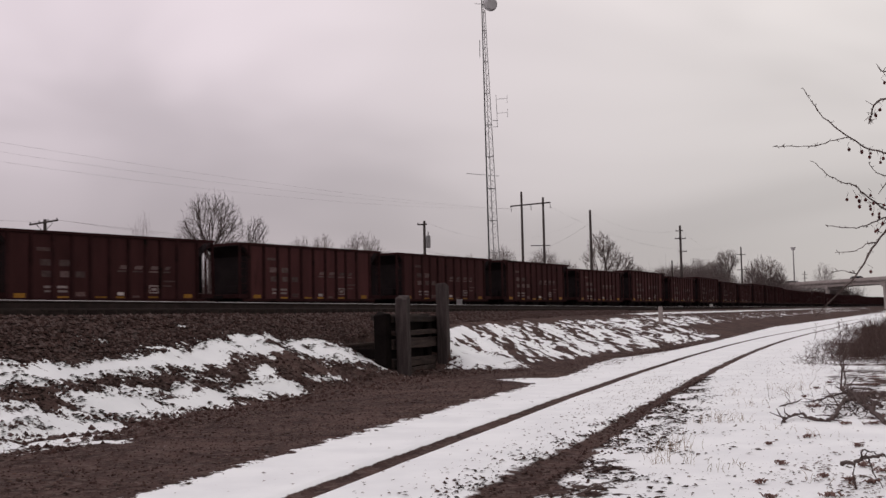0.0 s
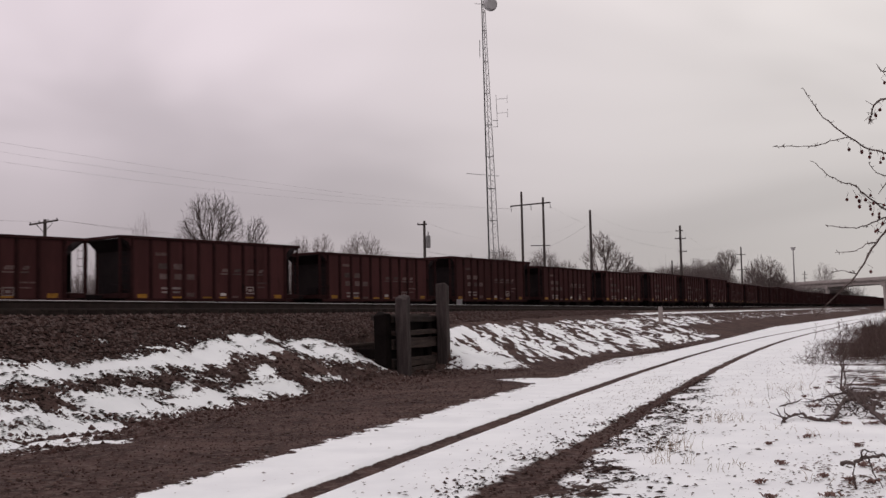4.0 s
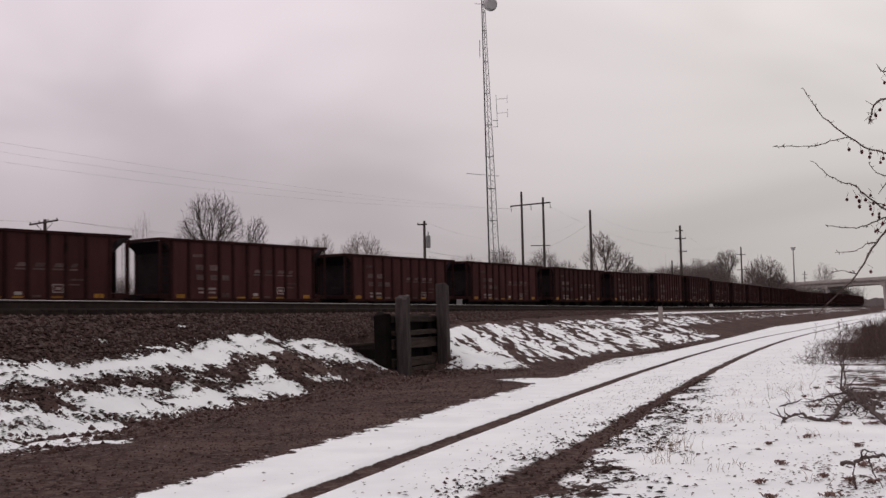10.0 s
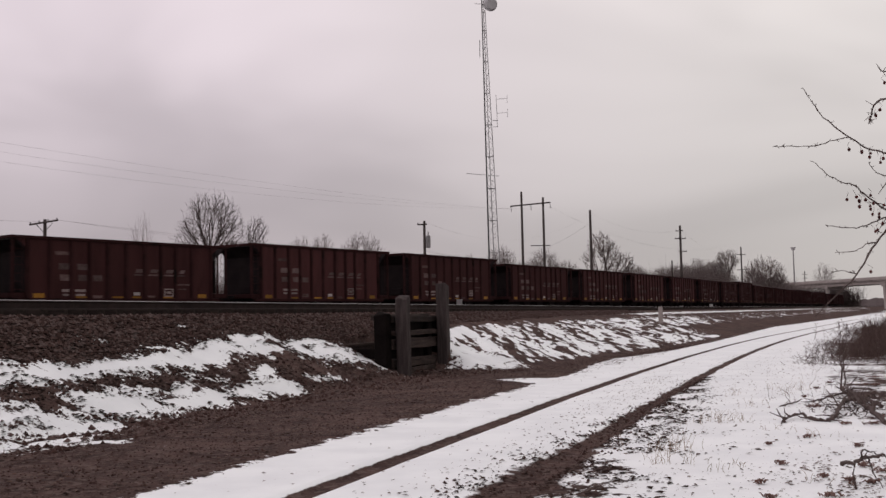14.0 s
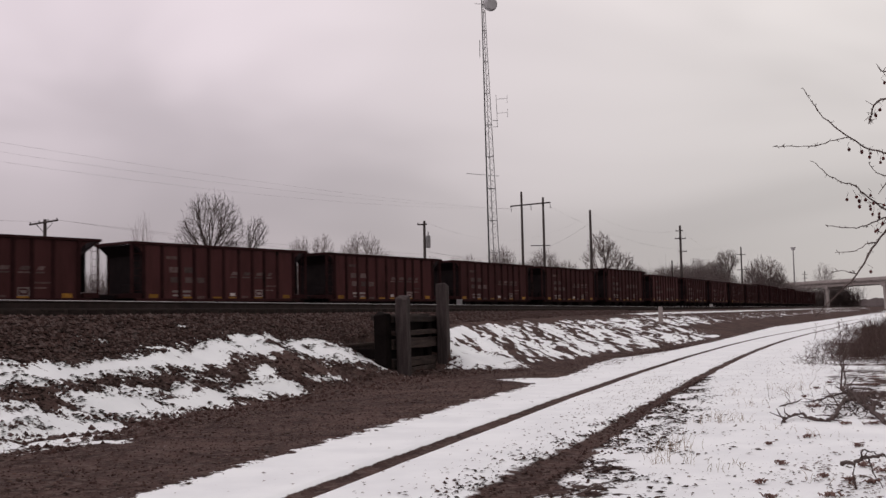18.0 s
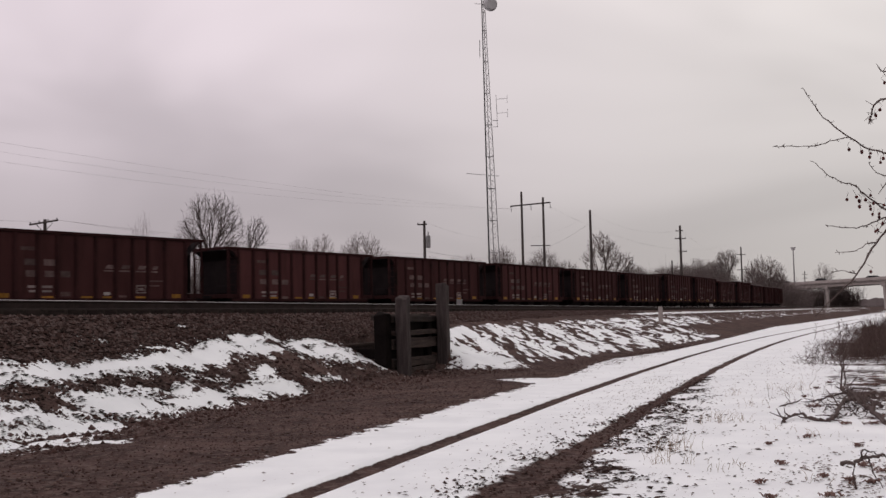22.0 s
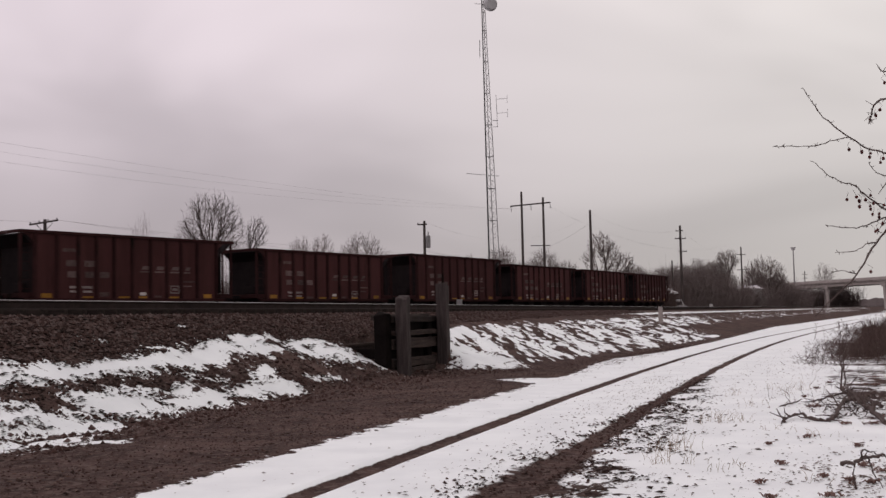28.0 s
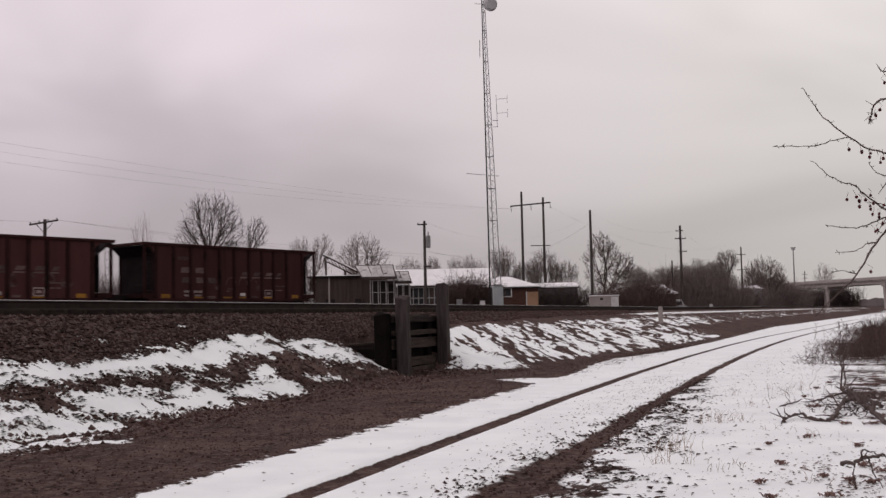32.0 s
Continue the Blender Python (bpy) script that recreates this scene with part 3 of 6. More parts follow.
def head_mesh(path, z_top):
    """The bright running surface on top of a rail."""
    V, F = [], []
    prof = [(-0.035, -0.012), (0.035, -0.012), (0.035, -0.004), (0.026, 0.0), (-0.026, 0.0), (-0.035, -0.004)]
    k = len(prof)
    for i, p in enumerate(path):
        a, b = path[max(i - 1, 0)], path[min(i + 1, len(path) - 1)]
        d = Vector((b[0] - a[0], b[1] - a[1], 0)).normalized()
        side = Vector((d.y, -d.x, 0))
        for o, h in prof:
            V.append(Vector((p[0], p[1], z_top + h)) + side * o)
    for i in range(len(path) - 1):
        for j in range(k):
            q = (j + 1) % k
            F.append((i * k + j, (i + 1) * k + j, (i + 1) * k + q, i * k + q))
    return (V, [], F)


def build_near_track():
    t = group_of("near_track")
    tagged(t, "railway track with shiny rail heads on dark ballast", "railway track", kind="structure")
    us = [x for x in graded(-120.0, 110.0, 2.0, 1.0)] + [x for x in graded(112.0, 900.0, 3.0, 1.08)]
    for off in (-13.40, -14.87):
        path = [xy_of(u, off + float(track_shift(u))) for u in us]
        r = part("rail", rail_mesh(path, RAIL_TOP), M_RUST_RAIL, t)
        part("rail_head", head_mesh(path, RAIL_TOP), M_RAILHEAD, r, "polished rail head")
    tie = None
    for i in range(290):
        u = -8.0 + 0.53 * i
        w = -14.135 + float(track_shift(u))
        x, y = xy_of(u, w)
        m = Matrix.Translation((x, y, 1.685)) @ Matrix.Rotation(-TURN, 4, "Z")
        if tie is None:
            tie = part("tie", box(-1.3, 1.3, -0.115, 0.115, -0.09, 0.085, 0.012), M_TIE, t, "", m)
        else:
            share("tie", tie, t, m)


def build_far_track():
    t = group_of("main_track")
    tagged(t, "curving railway track under the ore train", "railway track", kind="structure")
    ss = [float(x) for x in range(-240, 330, 4)] + [float(x) for x in range(330, 880, 25)]
    for off in (-0.735, 0.735):
        path = []
        for s in ss:
            x, y, th = on_line(s)
            path.append((x + off * math.cos(th), y - off * math.sin(th)))
        r = part("rail", rail_mesh(path, RAIL_TOP), M_RUST_RAIL, t)
        part("rail_head", head_mesh(path, RAIL_TOP), M_RAILHEAD, r, "polished rail head")
    bm = bmesh.new()
    for i in range(300):
        x, y, th = on_line(-40.0 + 0.55 * i)
        g = bmesh.ops.create_cube(bm, size=1.0, matrix=Matrix.Translation((x, y, 1.685)) @ Matrix.Rotation(-th, 4, "Z") @ Matrix.Diagonal((2.6, 0.23, 0.17, 1)))
    tagged(part("ties", bm, M_TIE, t), kind="stuff")


build_near_track()
build_far_track()

# ---- the ore train ----
PITCH, SPEED, CHORD = 14.8295, 16.8994, 13.1


def hopper_car(tall):
    """An open hopper car; x along it away from its way of travel, z up from the rail top."""
    top = 4.00 if tall else 3.72
    car = group_of("hopper_car")
    x0, x1, b = -5.70, 5.30, 0.72
    ribs_at = [x0, -4.54, -3.39, -2.37, -1.34, -0.25, 0.88, 1.92, 2.86, 3.95, x1]
    for sgn in (-1, 1):
        y = sgn * 1.44
        part("side_sheet", box(x0, x1, y - 0.025, y + 0.025, b, top - 0.1), M_BROWN, car)
        part("side_sill", box(x0 - 0.5, x1 + 0.6, y - 0.05, y + 0.05, b - 0.10, b + 0.055, 0.015), M_BROWN_DARK, car)
        rib = None
        for x in ribs_at:
            m = Matrix.Translation((x, y + sgn * 0.025, 0))
            if rib is None:
                bm = bmesh.new()
                hgt = top - 0.14
                # a hat section: flanges on the sheet, a box standing out of it
                add_box(bm, -0.115, 0.115, min(0, sgn * 0.012), max(0, sgn * 0.012), b + 0.06, hgt)
                lo = [(-0.075, sgn * 0.012), (0.075, sgn * 0.012), (0.05, sgn * 0.10), (-0.05, sgn * 0.10)]
                add_prism(bm, [(q[0], q[1], b + 0.07) for q in lo], (0, 0, hgt - b - 0.07))
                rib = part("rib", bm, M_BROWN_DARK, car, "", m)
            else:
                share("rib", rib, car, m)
        # gussets under the chord where the side sheet ends
        for xe, d in ((x0, -1), (x1, 1)):
            bm = bmesh.new()
            add_prism(bm, [(xe, y, top - 0.12), (xe + d * 0.75, y, top - 0.12), (xe + d * 0.45, y, top - 0.22), (xe + d * 0.18, y, top - 0.42), (xe, y, top - 0.75)], (0, sgn * 0.03, 0))
            part("gusset", bm, M_BROWN, car)
    # chord round the top
    bm = bmesh.new()
    for sgn in (-1, 1):
        add_box(bm, -CHORD / 2, CHORD / 2, sgn * 1.47 - 0.085, sgn * 1.47 + 0.085, top - 0.15, top, 0.02)
        add_box(bm, sgn * 6.47 - 0.08, sgn * 6.47 + 0.08, -1.384, 1.384, top - 0.15, top - 0.003, 0.02)
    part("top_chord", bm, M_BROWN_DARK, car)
    # slope sheets, end sheets and bulkheads carry the hollow ends' shade as colour
    for d in (-1, 1):
        bm = bmesh.new()
        xa, xb = d * 6.36, d * 3.1
        add_prism(bm, [(xa, -1.41, top - 0.2), (xb, -1.41, 0.95), (xb - d * 0.06, -1.41, 1.0), (xa - d * 0.06, -1.41, top - 0.14)], (0, 2.82, 0))
        part("slope_sheet", bm, M_GRIME_SHADE, car)
        part("end_sheet", box(d * 5.7 - 0.02, d * 5.7 + 0.02, -1.40, 1.40, 1.07, top - 0.1), M_GRIME_SHADE, car)
        part("end_bulkhead", box(d * 4.85 - 0.03, d * 4.85 + 0.03, -1.40, 1.40, b, 2.45), M_GRIME_SHADE, car)
        part("end_sill", box(min(d * 5.6, d * 6.5), max(d * 5.6, d * 6.5), -1.42, 1.42, 0.80, 1.04, 0.02), M_BROWN_DARK, car)
        for yy in (-1.40, 1.40):
            part("end_post", box(d * 6.42 - 0.05, d * 6.42 + 0.05, yy - 0.05, yy + 0.05, 1.06, top - 0.15, 0.01), M_BROWN_DARK, car)
        V, F = [], []
        for xx in (d * 6.40, d * 5.98):
            tube_into(V, F, [(xx, -1.52, 0.72), (xx, -1.52, top - 0.12)], [0.014, 0.014], 4)
        for k in range(8):
            zz = 0.8 + k * (top - 1.05) / 7
            tube_into(V, F, [(d * 6.40, -1.52, zz), (d * 5.98, -1.52, zz)], [0.012, 0.012], 4)
        part("ladder", (V, [], F), M_BROWN_DARK, car)
        part("brake_gear", box(min(d * 5.3, d * 5.9), max(d * 5.3, d * 5.9), -0.75, 0.15, 1.06, 1.55, 0.06), M_GRIME_SHADE, car)
        bm = box(min(d * 6.3, d * 7.2), max(d * 6.3, d * 7.2), -0.11, 0.11, 0.76, 0.98, 0.02)
        add_box(bm, min(d * 7.12, d * 7.38), max(d * 7.12, d * 7.38), -0.17, 0.10, 0.72, 1.0, 0.04)
        part("coupler", bm, M_GRIME_SHADE, car)
        tr = group_of("truck", Matrix.Translation((d * 4.75, 0, 0)))
        tr.parent = car
        for sgn in (-1, 1):
            bm = bmesh.new()
            y = sgn * 1.0
            add_prism(bm, [(-1.15, y, 0.36), (-1.15, y, 0.56), (-0.5, y, 0.74), (0.5, y, 0.74), (1.15, y, 0.56), (1.15, y, 0.36), (0.75, y, 0.34), (0.35, y, 0.2), (-0.35, y, 0.2), (-0.75, y, 0.34)],
                      (0, sgn * 0.12, 0))
            part("side_frame", bm, M_GRIME_SHADE, tr)
        for xx in (-0.88, 0.88):
            bm = bmesh.new()
            for sgn in (-1, 1):
                bmesh.ops.create_cone(bm, cap_ends=True, segments=20, radius1=0.455, radius2=0.44, depth=0.13,
                                      matrix=Matrix.Translation((0, sgn * 0.76, 0)) @ Matrix.Rotation(radians(90 * sgn), 4, "X"))
            bmesh.ops.create_cone(bm, cap_ends=True, segments=8, radius1=0.08, radius2=0.08, depth=2.1, matrix=Matrix.Rotation(radians(90), 4, "X"))
            part("wheelset", bm, M_GRIME_SHADE, tr, "", Matrix.Translation((xx, 0, 0.456)))
    part("centre_sill", box(-6.3, 6.3, -0.2, 0.2, 0.72, 1.0, 0.02), M_GRIME_SHADE, car)
    for xc in (-2.5, 0.0, 2.5):
        bm = bmesh.new()
        add_prism(bm, [(xc - 1.15, -1.25, 0.95), (xc + 1.15, -1.25, 0.95), (xc + 0.35, -1.25, 0.30), (xc - 0.35, -1.25, 0.30)], (0, 2.5, 0))
        part("hopper_chute", bm, M_GRIME_SHADE, car)
        part("chute_door", box(xc - 0.4, xc + 0.4, -1.1, 1.1, 0.24, 0.30, 0.01), M_GRIME_SHADE, car)
    # stencils and plates on the side towards the road
    yf = -1.4705
    zo = top - 4.0

    def plate(name, xa, xb, za, zb, mat, lift=True, skew=0.0):
        o = zo * 0.6 if lift else 0.0
        bm = bmesh.new()
        add_prism(bm, [(xa, yf, za + o), (xb, yf, za + o), (xb + skew, yf, zb + o), (xa + skew, yf, zb + o)], (0, -0.004, 0))
        part(name, bm, mat, car)

    plate("tag_bar", -4.25, -3.53, 3.03, 3.20, M_WHITE_DIM)
    for xa, xb in ((-4.05, -3.50), (-3.05, -2.48)):
        plate("mark_bar", xa, xb, 2.33, 2.63, M_WHITE_FADED)
    for xa, xb in ((-3.98, -3.50), (-3.00, -2.52), (-2.16, -1.64)):
        plate("mark_bar", xa, xb, 1.79, 2.09, M_WHITE_FADED)
    for xa, xb in ((-3.87, -3.48), (-3.16, -2.60)):
        plate("data_bar", xa, xb, 1.26, 1.38, M_WHITE_CLEAR)
        plate("data_bar", xa + 0.04, xb - 0.03, 1.06, 1.16, M_WHITE_CLEAR)
    plate("data_bar", -2.17, -1.62, 0.87, 1.09, M_WHITE_DIM)
    for xa in (0.20, 1.12, 2.12, 3.02):
        w = 0.46 if xa < 3 else 0.30
        plate("emblem_bar", xa + 0.10, xa + w + 0.1, 2.27, 2.46, M_WHITE_FADED, True, 0.12)
        plate("emblem_bar", xa, xa + w + 0.14, 2.12, 2.20, M_WHITE_FADED, True, 0.05)
    plate("small_print", 3.02, 3.82, 1.64, 1.72, M_WHITE_DIM)
    plate("small_print", 3.02, 3.60, 1.40, 1.47, M_WHITE_DIM)
    bm = bmesh.new()
    for xa, xb, za, zb in ((2.15, 2.74, 1.40, 1.46), (2.15, 2.74, 1.04, 1.10), (2.15, 2.21, 1.10, 1.40), (2.68, 2.74, 1.10, 1.40), (2.30, 2.60, 1.18, 1.32)):
        add_box(bm, xa, xb, yf - 0.004, yf, za + zo * 0.6, zb + zo * 0.6)
    part("boxed_mark", bm, M_WHITE_CLEAR, car)
    plate("white_plate", 0.22, 0.60, 0.93, 1.09, M_WHITE_PLATE, False)
    for xa, xb in ((-5.38, -4.80), (4.40, 4.96)):
        plate("yellow_reflector", xa, xb, 0.80, 1.01, M_YELLOW, False)
    for xa, xb in ((-3.14, -2.54), (-1.06, -0.42), (2.10, 2.72), (0.14, 0.66)):
        plate("reflector_strip", xa, xb, 0.79, 0.88, M_YELLOW, False)
    plate("worn_strip", 1.12, 1.56, 0.82, 0.93, M_WHITE_DIM, False)
    tagged(car, ("tall " if tall else "low ") + "oxide-brown open hopper car with ribbed sides and faded stencils", "hopper car", "cars of the ore train")
    return car


TALL_CARS = {38, 37, 36, 35, 34, 32, 30, 27, 26, 25, 20, 19, 12, 6, 5, 3}
CARS = []


def build_train():
    made = {}
    for i in range(40):
        tall = i in TALL_CARS
        if tall not in made:
            made[tall] = hopper_car(tall)
            CARS.append((i, made[tall]))
        else:
            CARS.append((i, copy_thing(made[tall], Matrix())))


def faded_smears(car, spots, seed):
    """Washed-out paint low on the side panels, one thin blotch to each spot x, z, half width, half height."""
    rnd = random.Random(seed)
    for x, z, a, b in spots:
        bm = bmesh.new()
        ring = [(x + a * math.cos(k * 0.5236) * (0.7 + 0.5 * rnd.random()), -1.4705, z + b * math.sin(k * 0.5236) * (0.7 + 0.5 * rnd.random())) for k in range(12)]
        add_prism(bm, ring, (0, -0.0025, 0))
        part("paint_smear", bm, M_SMEAR, car, "washed-out pale paint smear")


def finish_tail():
    last, second, third = CARS[0][1], CARS[1][1], CARS[2][1]
    faded_smears(second, [(x, 1.62 + 0.1 * math.sin(3 * x), 0.30, 0.34) for x in (-4.4, -3.5, -1.65, -0.75, 0.2, 1.1, 3.0, 3.9)] + [(-2.6, 1.75, 0.2, 0.3), (2.1, 1.9, 0.2, 0.2)], 4)
    faded_smears(third, [(-0.7, 1.5, 0.26, 0.2), (3.6, 1.6, 0.28, 0.16)], 5)
    faded_smears(last, [(-1.5, 1.5, 0.22, 0.28), (-0.5, 1.25, 0.3, 0.14), (1.6, 1.4, 0.16, 0.2)], 6)
    for x, z, a, b in ((-0.45, 1.55, 0.40, 0.42), (0.45, 1.55, 0.34, 0.40), (1.25, 1.6, 0.26, 0.34)):
        arc = [(x + a * math.cos(k * 0.4), -1.4715, z + b * math.sin(k * 0.4)) for k in range(9)]
        part("scrawl", tube(arc, 0.016, 4), M_WHITE_DIM, last, "thin faded looping scrawl")
    dev = part("end_device", box(7.22, 7.42, -0.42, -0.12, 0.74, 1.26, 0.03), M_WHITE_PAINT, last, "white box hung on the last coupler")
    part("hose", tube([(7.3, -0.3, 0.78), (7.36, -0.42, 0.52), (7.25, -0.55, 0.40), (7.0, -0.55, 0.50), (6.8, -0.5, 0.72)], 0.035, 6), M_WHITE_PAINT, dev)


build_train()
finish_tail()


def slack(i):
    """How far a car hangs back or runs ahead in its couplers."""
    return float(np.interp(i, [0, 3, 4, 6, 8, 10, 30, 34, 37], [0.12, 0.15, -0.22, -0.25, -0.05, 0.0, 0.10, -0.10, -0.24]))


def motions():
    """The whole train rolls by at a steady pace along its curve."""
    for i, car in CARS:
        rows = []
        for k in range(17):
            t = 2.0 * k
            s = SPEED * (32.0 - t) - PITCH * i - CHORD / 2 + slack(i)
            x, y, th = on_line(s)
            rows.append((t, pose(x, y, RAIL_TOP, 0, 0, 90 - math.degrees(th))))
        walk(car, rows)
    # wheels roll without slipping; the wheelsets of all cars turn alike
    turned = {}
    for ob in [o for o in scene.objects if o.name.split(".")[0] == "wheelset"]:
        x = round(ob.matrix_basis.translation.x, 2)
        if x not in turned:
            step = math.degrees(SPEED / FPS / 0.456)
            walk(ob, [(k / FPS, pose(x, 0, 0.456, 0, -(step * k) % 360, 0)) for k in range(32 * FPS + 1)])
            turned[x] = ob.animation_data
        else:
            ob.rotation_mode = "QUATERNION"
            ob.animation_data_create()
            ob.animation_data.action = turned[x].action
            ob.animation_data.action_slot = turned[x].action_slot
    yaw = math.degrees(math.atan2(-BR_D.y, -BR_D.x))
    for k, when, car in VEHICLES:
        start, stop = 42.0 + 6.5 * k, -72.0 + 6.0 * k
        rows = []
        for j in range(65):
            t = 0.5 * j
            a = min(start, max(stop, 13.5 - 17.5 * (t - when)))
            p = BR_A + BR_D * a
            side = Vector((-BR_D.y, BR_D.x, 0)) * -2.6
            rows.append((t, pose(p.x + side.x, p.y + side.y, 10.15 - 0.016 * a - 0.86, 0, 0, yaw)))
        walk(car, rows)


# ---- timber headwall in the bank ----
def build_headwall():
    x0, y0 = xy_of(23.72, -9.52)
    wall = group_of("timber_headwall", Matrix.Translation((x0, y0, 0.0)) @ Matrix.Rotation(radians(90) - TURN, 4, "Z"))
    # local x runs along the track, y into the bank
    def post(x, y, wx, wy, top, mat, lean):
        bm = bmesh.new()
        add_box(bm, -wx / 2, wx / 2, -wy / 2, wy / 2, -0.15, top, 0.025)
        bmesh.ops.subdivide_edges(bm, edges=[q for q in bm.edges if abs(q.verts[0].co.z - q.verts[1].co.z) > 0.5], cuts=9)
        for v in bm.verts:
            v.co.x += 0.007 * math.sin(4.1 * v.co.z + 3 * x) + 0.005 * math.sin(13 * v.co.z + 20 * v.co.y)
            v.co.y += 0.006 * math.sin(5.3 * v.co.z + 2 * x)
            if v.co.z > top - 0.1:
                v.co.z += 0.05 * math.sin(9 * v.co.x + 5 * v.co.y + 3 * x)
        part("post", bm, mat, wall, "", pose(x, y, 0, lean[0], lean[1], 0))
    post(0.08, 0.0, 0.30, 0.30, 2.00, M_TIMBER, (0, -1.6))
    post(3.12, 0.02, 0.30, 0.30, 2.38, M_TIMBER, (0, -1.2))
    post(-0.28, 0.42, 0.34, 0.34, 1.60, M_CHAR_GAP_SHADE, (0, 0))
    post(2.72, 0.42, 0.30, 0.30, 1.45, M_CHAR_GAP_SHADE, (0, 0))
    r = random.Random(5)
    for i, (za, zb) in enumerate(((-0.05, 0.19), (0.21, 0.44), (0.68, 0.95), (1.02, 1.15), (1.36, 1.52))):
        bm = box(-0.12, 3.1, -0.07, 0.07, 0.0, zb - za, 0.018)
        bmesh.ops.subdivide_edges(bm, edges=[q for q in bm.edges if abs(q.verts[0].co.x - q.verts[1].co.x) > 1.0], cuts=11)
        for v in bm.verts:
            v.co.z += 0.006 * math.sin(3.1 * v.co.x + 2.3 * i) + 0.005 * math.sin(11 * v.co.x + 5 * i)
            v.co.y += 0.010 * math.sin(8.0 * v.co.x + 4 * v.co.z + i)
        part("plank", bm, M_TIMBER_H, wall, "", pose(0, 0.235 + 0.05 * r.random(), za, 0, 0.6 * (r.random() - 0.5), 0))
    # two added boards, black to stand for shade seen through the gaps
    part("backing_board", box(-0.1, 3.75, 0.42, 0.48, -0.05, 1.52), M_CHAR_GAP_SHADE, wall, "dark boards added for the shade in the gaps")
    part("end_board", box(3.10, 3.16, 0.18, 0.415, -0.05, 1.50), M_CHAR_GAP_SHADE, wall)
    part("cap_beam", box(-0.3, 3.3, -0.13, 0.13, 0.0, 0.16, 0.02), M_TIMBER_H, wall, "", pose(0, 0.62, 1.42))
    z = -0.05
    for i in range(3):
        part("return_plank", box(-0.07, 0.07, 0.30, 1.4, 0.0, 0.235, 0.015), M_TIMBER_BROWN if i != 2 else M_CHAR_GAP_SHADE, wall, "", pose(-0.18 + 0.02 * (i % 2), 0, z))
        z += 0.262
    for i, (za, zb) in enumerate(((-0.05, 0.26), (0.28, 0.55), (0.57, 0.84))):
        part("back_plank", box(-0.9 - 0.1 * (i % 2), 3.3, 1.42, 1.54 + 0.02 * i, za, zb, 0.015), M_TIMBER_BROWN, wall)
    tagged(wall, "weathered timber headwall with two tall posts and gapped planks", "retaining wall")


build_headwall()


def small_block(name, x, y, z0, wx, wy, h, mat, label, cat, yaw=0.0, cap=None):
    e = group_of(name, pose(x, y, z0, 0, 0, yaw))
    part("body", box(-wx / 2, wx / 2, -wy / 2, wy / 2, 0, h, min(wx, wy) * 0.06), mat, e)
    if cap:
        part("cap", box(-wx * 0.56, wx * 0.56, -wy * 0.56, wy * 0.56, h, h + 0.05, 0.012), cap, e)
    tagged(e, label, cat)
    return e


small_block("marker_post", 12.56, 59.26, 0.2, 0.24, 0.2, 1.56, M_CONCRETE, "squat grey concrete marker post standing in the bank", "marker post", -20)
small_block("signal_box", 0.900, 60.0, 1.68, 0.28, 0.26, 0.72, M_GALV, "small pale trackside equipment box on the ballast", "equipment box", -20, M_GALV)
small_block("utility_box", 3.923, 104.0, 1.5, 0.5, 0.4, 1.45, M_WHITE_PAINT, "small white utility box by the brown house", "utility box", 0, M_GALV)
small_block("utility_box", 36.640, 140.0, 1.4, 0.38, 0.35, 0.95, M_WHITE_PAINT, "small white utility box among the brush", "utility box", 0, M_GALV)


# ---- poles, tower and wires ----
def pole(x, y, top, r, arms=(), braces=False, label="grey wooden utility pole with crossarm", yaw=0.0, cans=()):
    e = group_of("utility_pole", pose(x, y, 1.35, 0, 0, yaw))
    h = top - 1.35
    part("shaft", tube([(0, 0, 0), (0, 0, h * 0.5), (0, 0, h)], [r, r * 0.85, r * 0.68], 8), M_POLE, e)
    for z, a, b, tilt in arms:
        z -= 1.35
        arm = part("crossarm", box(a, b, -r - 0.10, -r + 0.02, -0.06, 0.06, 0.01), M_POLE, e, "", pose(0, 0, z, 0, tilt, 0))
        n = 4 if b - a > 1.2 else 2
        for k in range(n):
            xx = a + 0.08 + (b - a - 0.16) * k / (n - 1)
            part("insulator", tube([(xx, -r - 0.04, 0.06), (xx, -r - 0.04, 0.14), (xx, -r - 0.04, 0.2)], [0.03, 0.055, 0.03], 6), M_GALV, arm)
        if braces:
            part("brace", tube([(a * 0.6, -r - 0.05, z - 0.05), (0, -r - 0.02, z - 0.75)], 0.025, 4), M_POLE, e)
            part("brace", tube([(b * 0.6, -r - 0.05, z - 0.05), (0, -r - 0.02, z - 0.75)], 0.025, 4), M_POLE, e)
    for z, xx, rr, hh in cans:
        z -= 1.35
        c = part("transformer", tube([(xx, 0, z - hh / 2), (xx, 0, z - hh / 2 + 0.06), (xx, 0, z + hh / 2 - 0.06), (xx, 0, z + hh / 2)], [rr * 0.85, rr, rr, rr * 0.7], 12), M_GALV, e, "grey transformer can")
        part("bracket", tube([(0, 0, z), (xx, 0, z)], 0.05, 5), M_GALV, c)
        part("bushing", tube([(xx, 0, z + hh / 2), (xx, 0, z + hh / 2 + 0.35)], [0.05, 0.03], 6), M_TOWER_DARK, c)
    tagged(e, label, "utility pole", "utility poles along the railway")


pole(-29.42, 75.0, 9.25, 0.17, ((9.0, -1.07, 1.07, -8.0),), True, "grey wooden utility pole with a braced crossarm")
pole(-1.62, 90.0, 9.95, 0.16, ((9.62, -0.62, 0.25, 0.0), (5.9, -0.15, 0.55, 0.0)), False, "grey utility pole with a transformer can", 0, ((8.1, 0.33, 0.20, 1.1),))
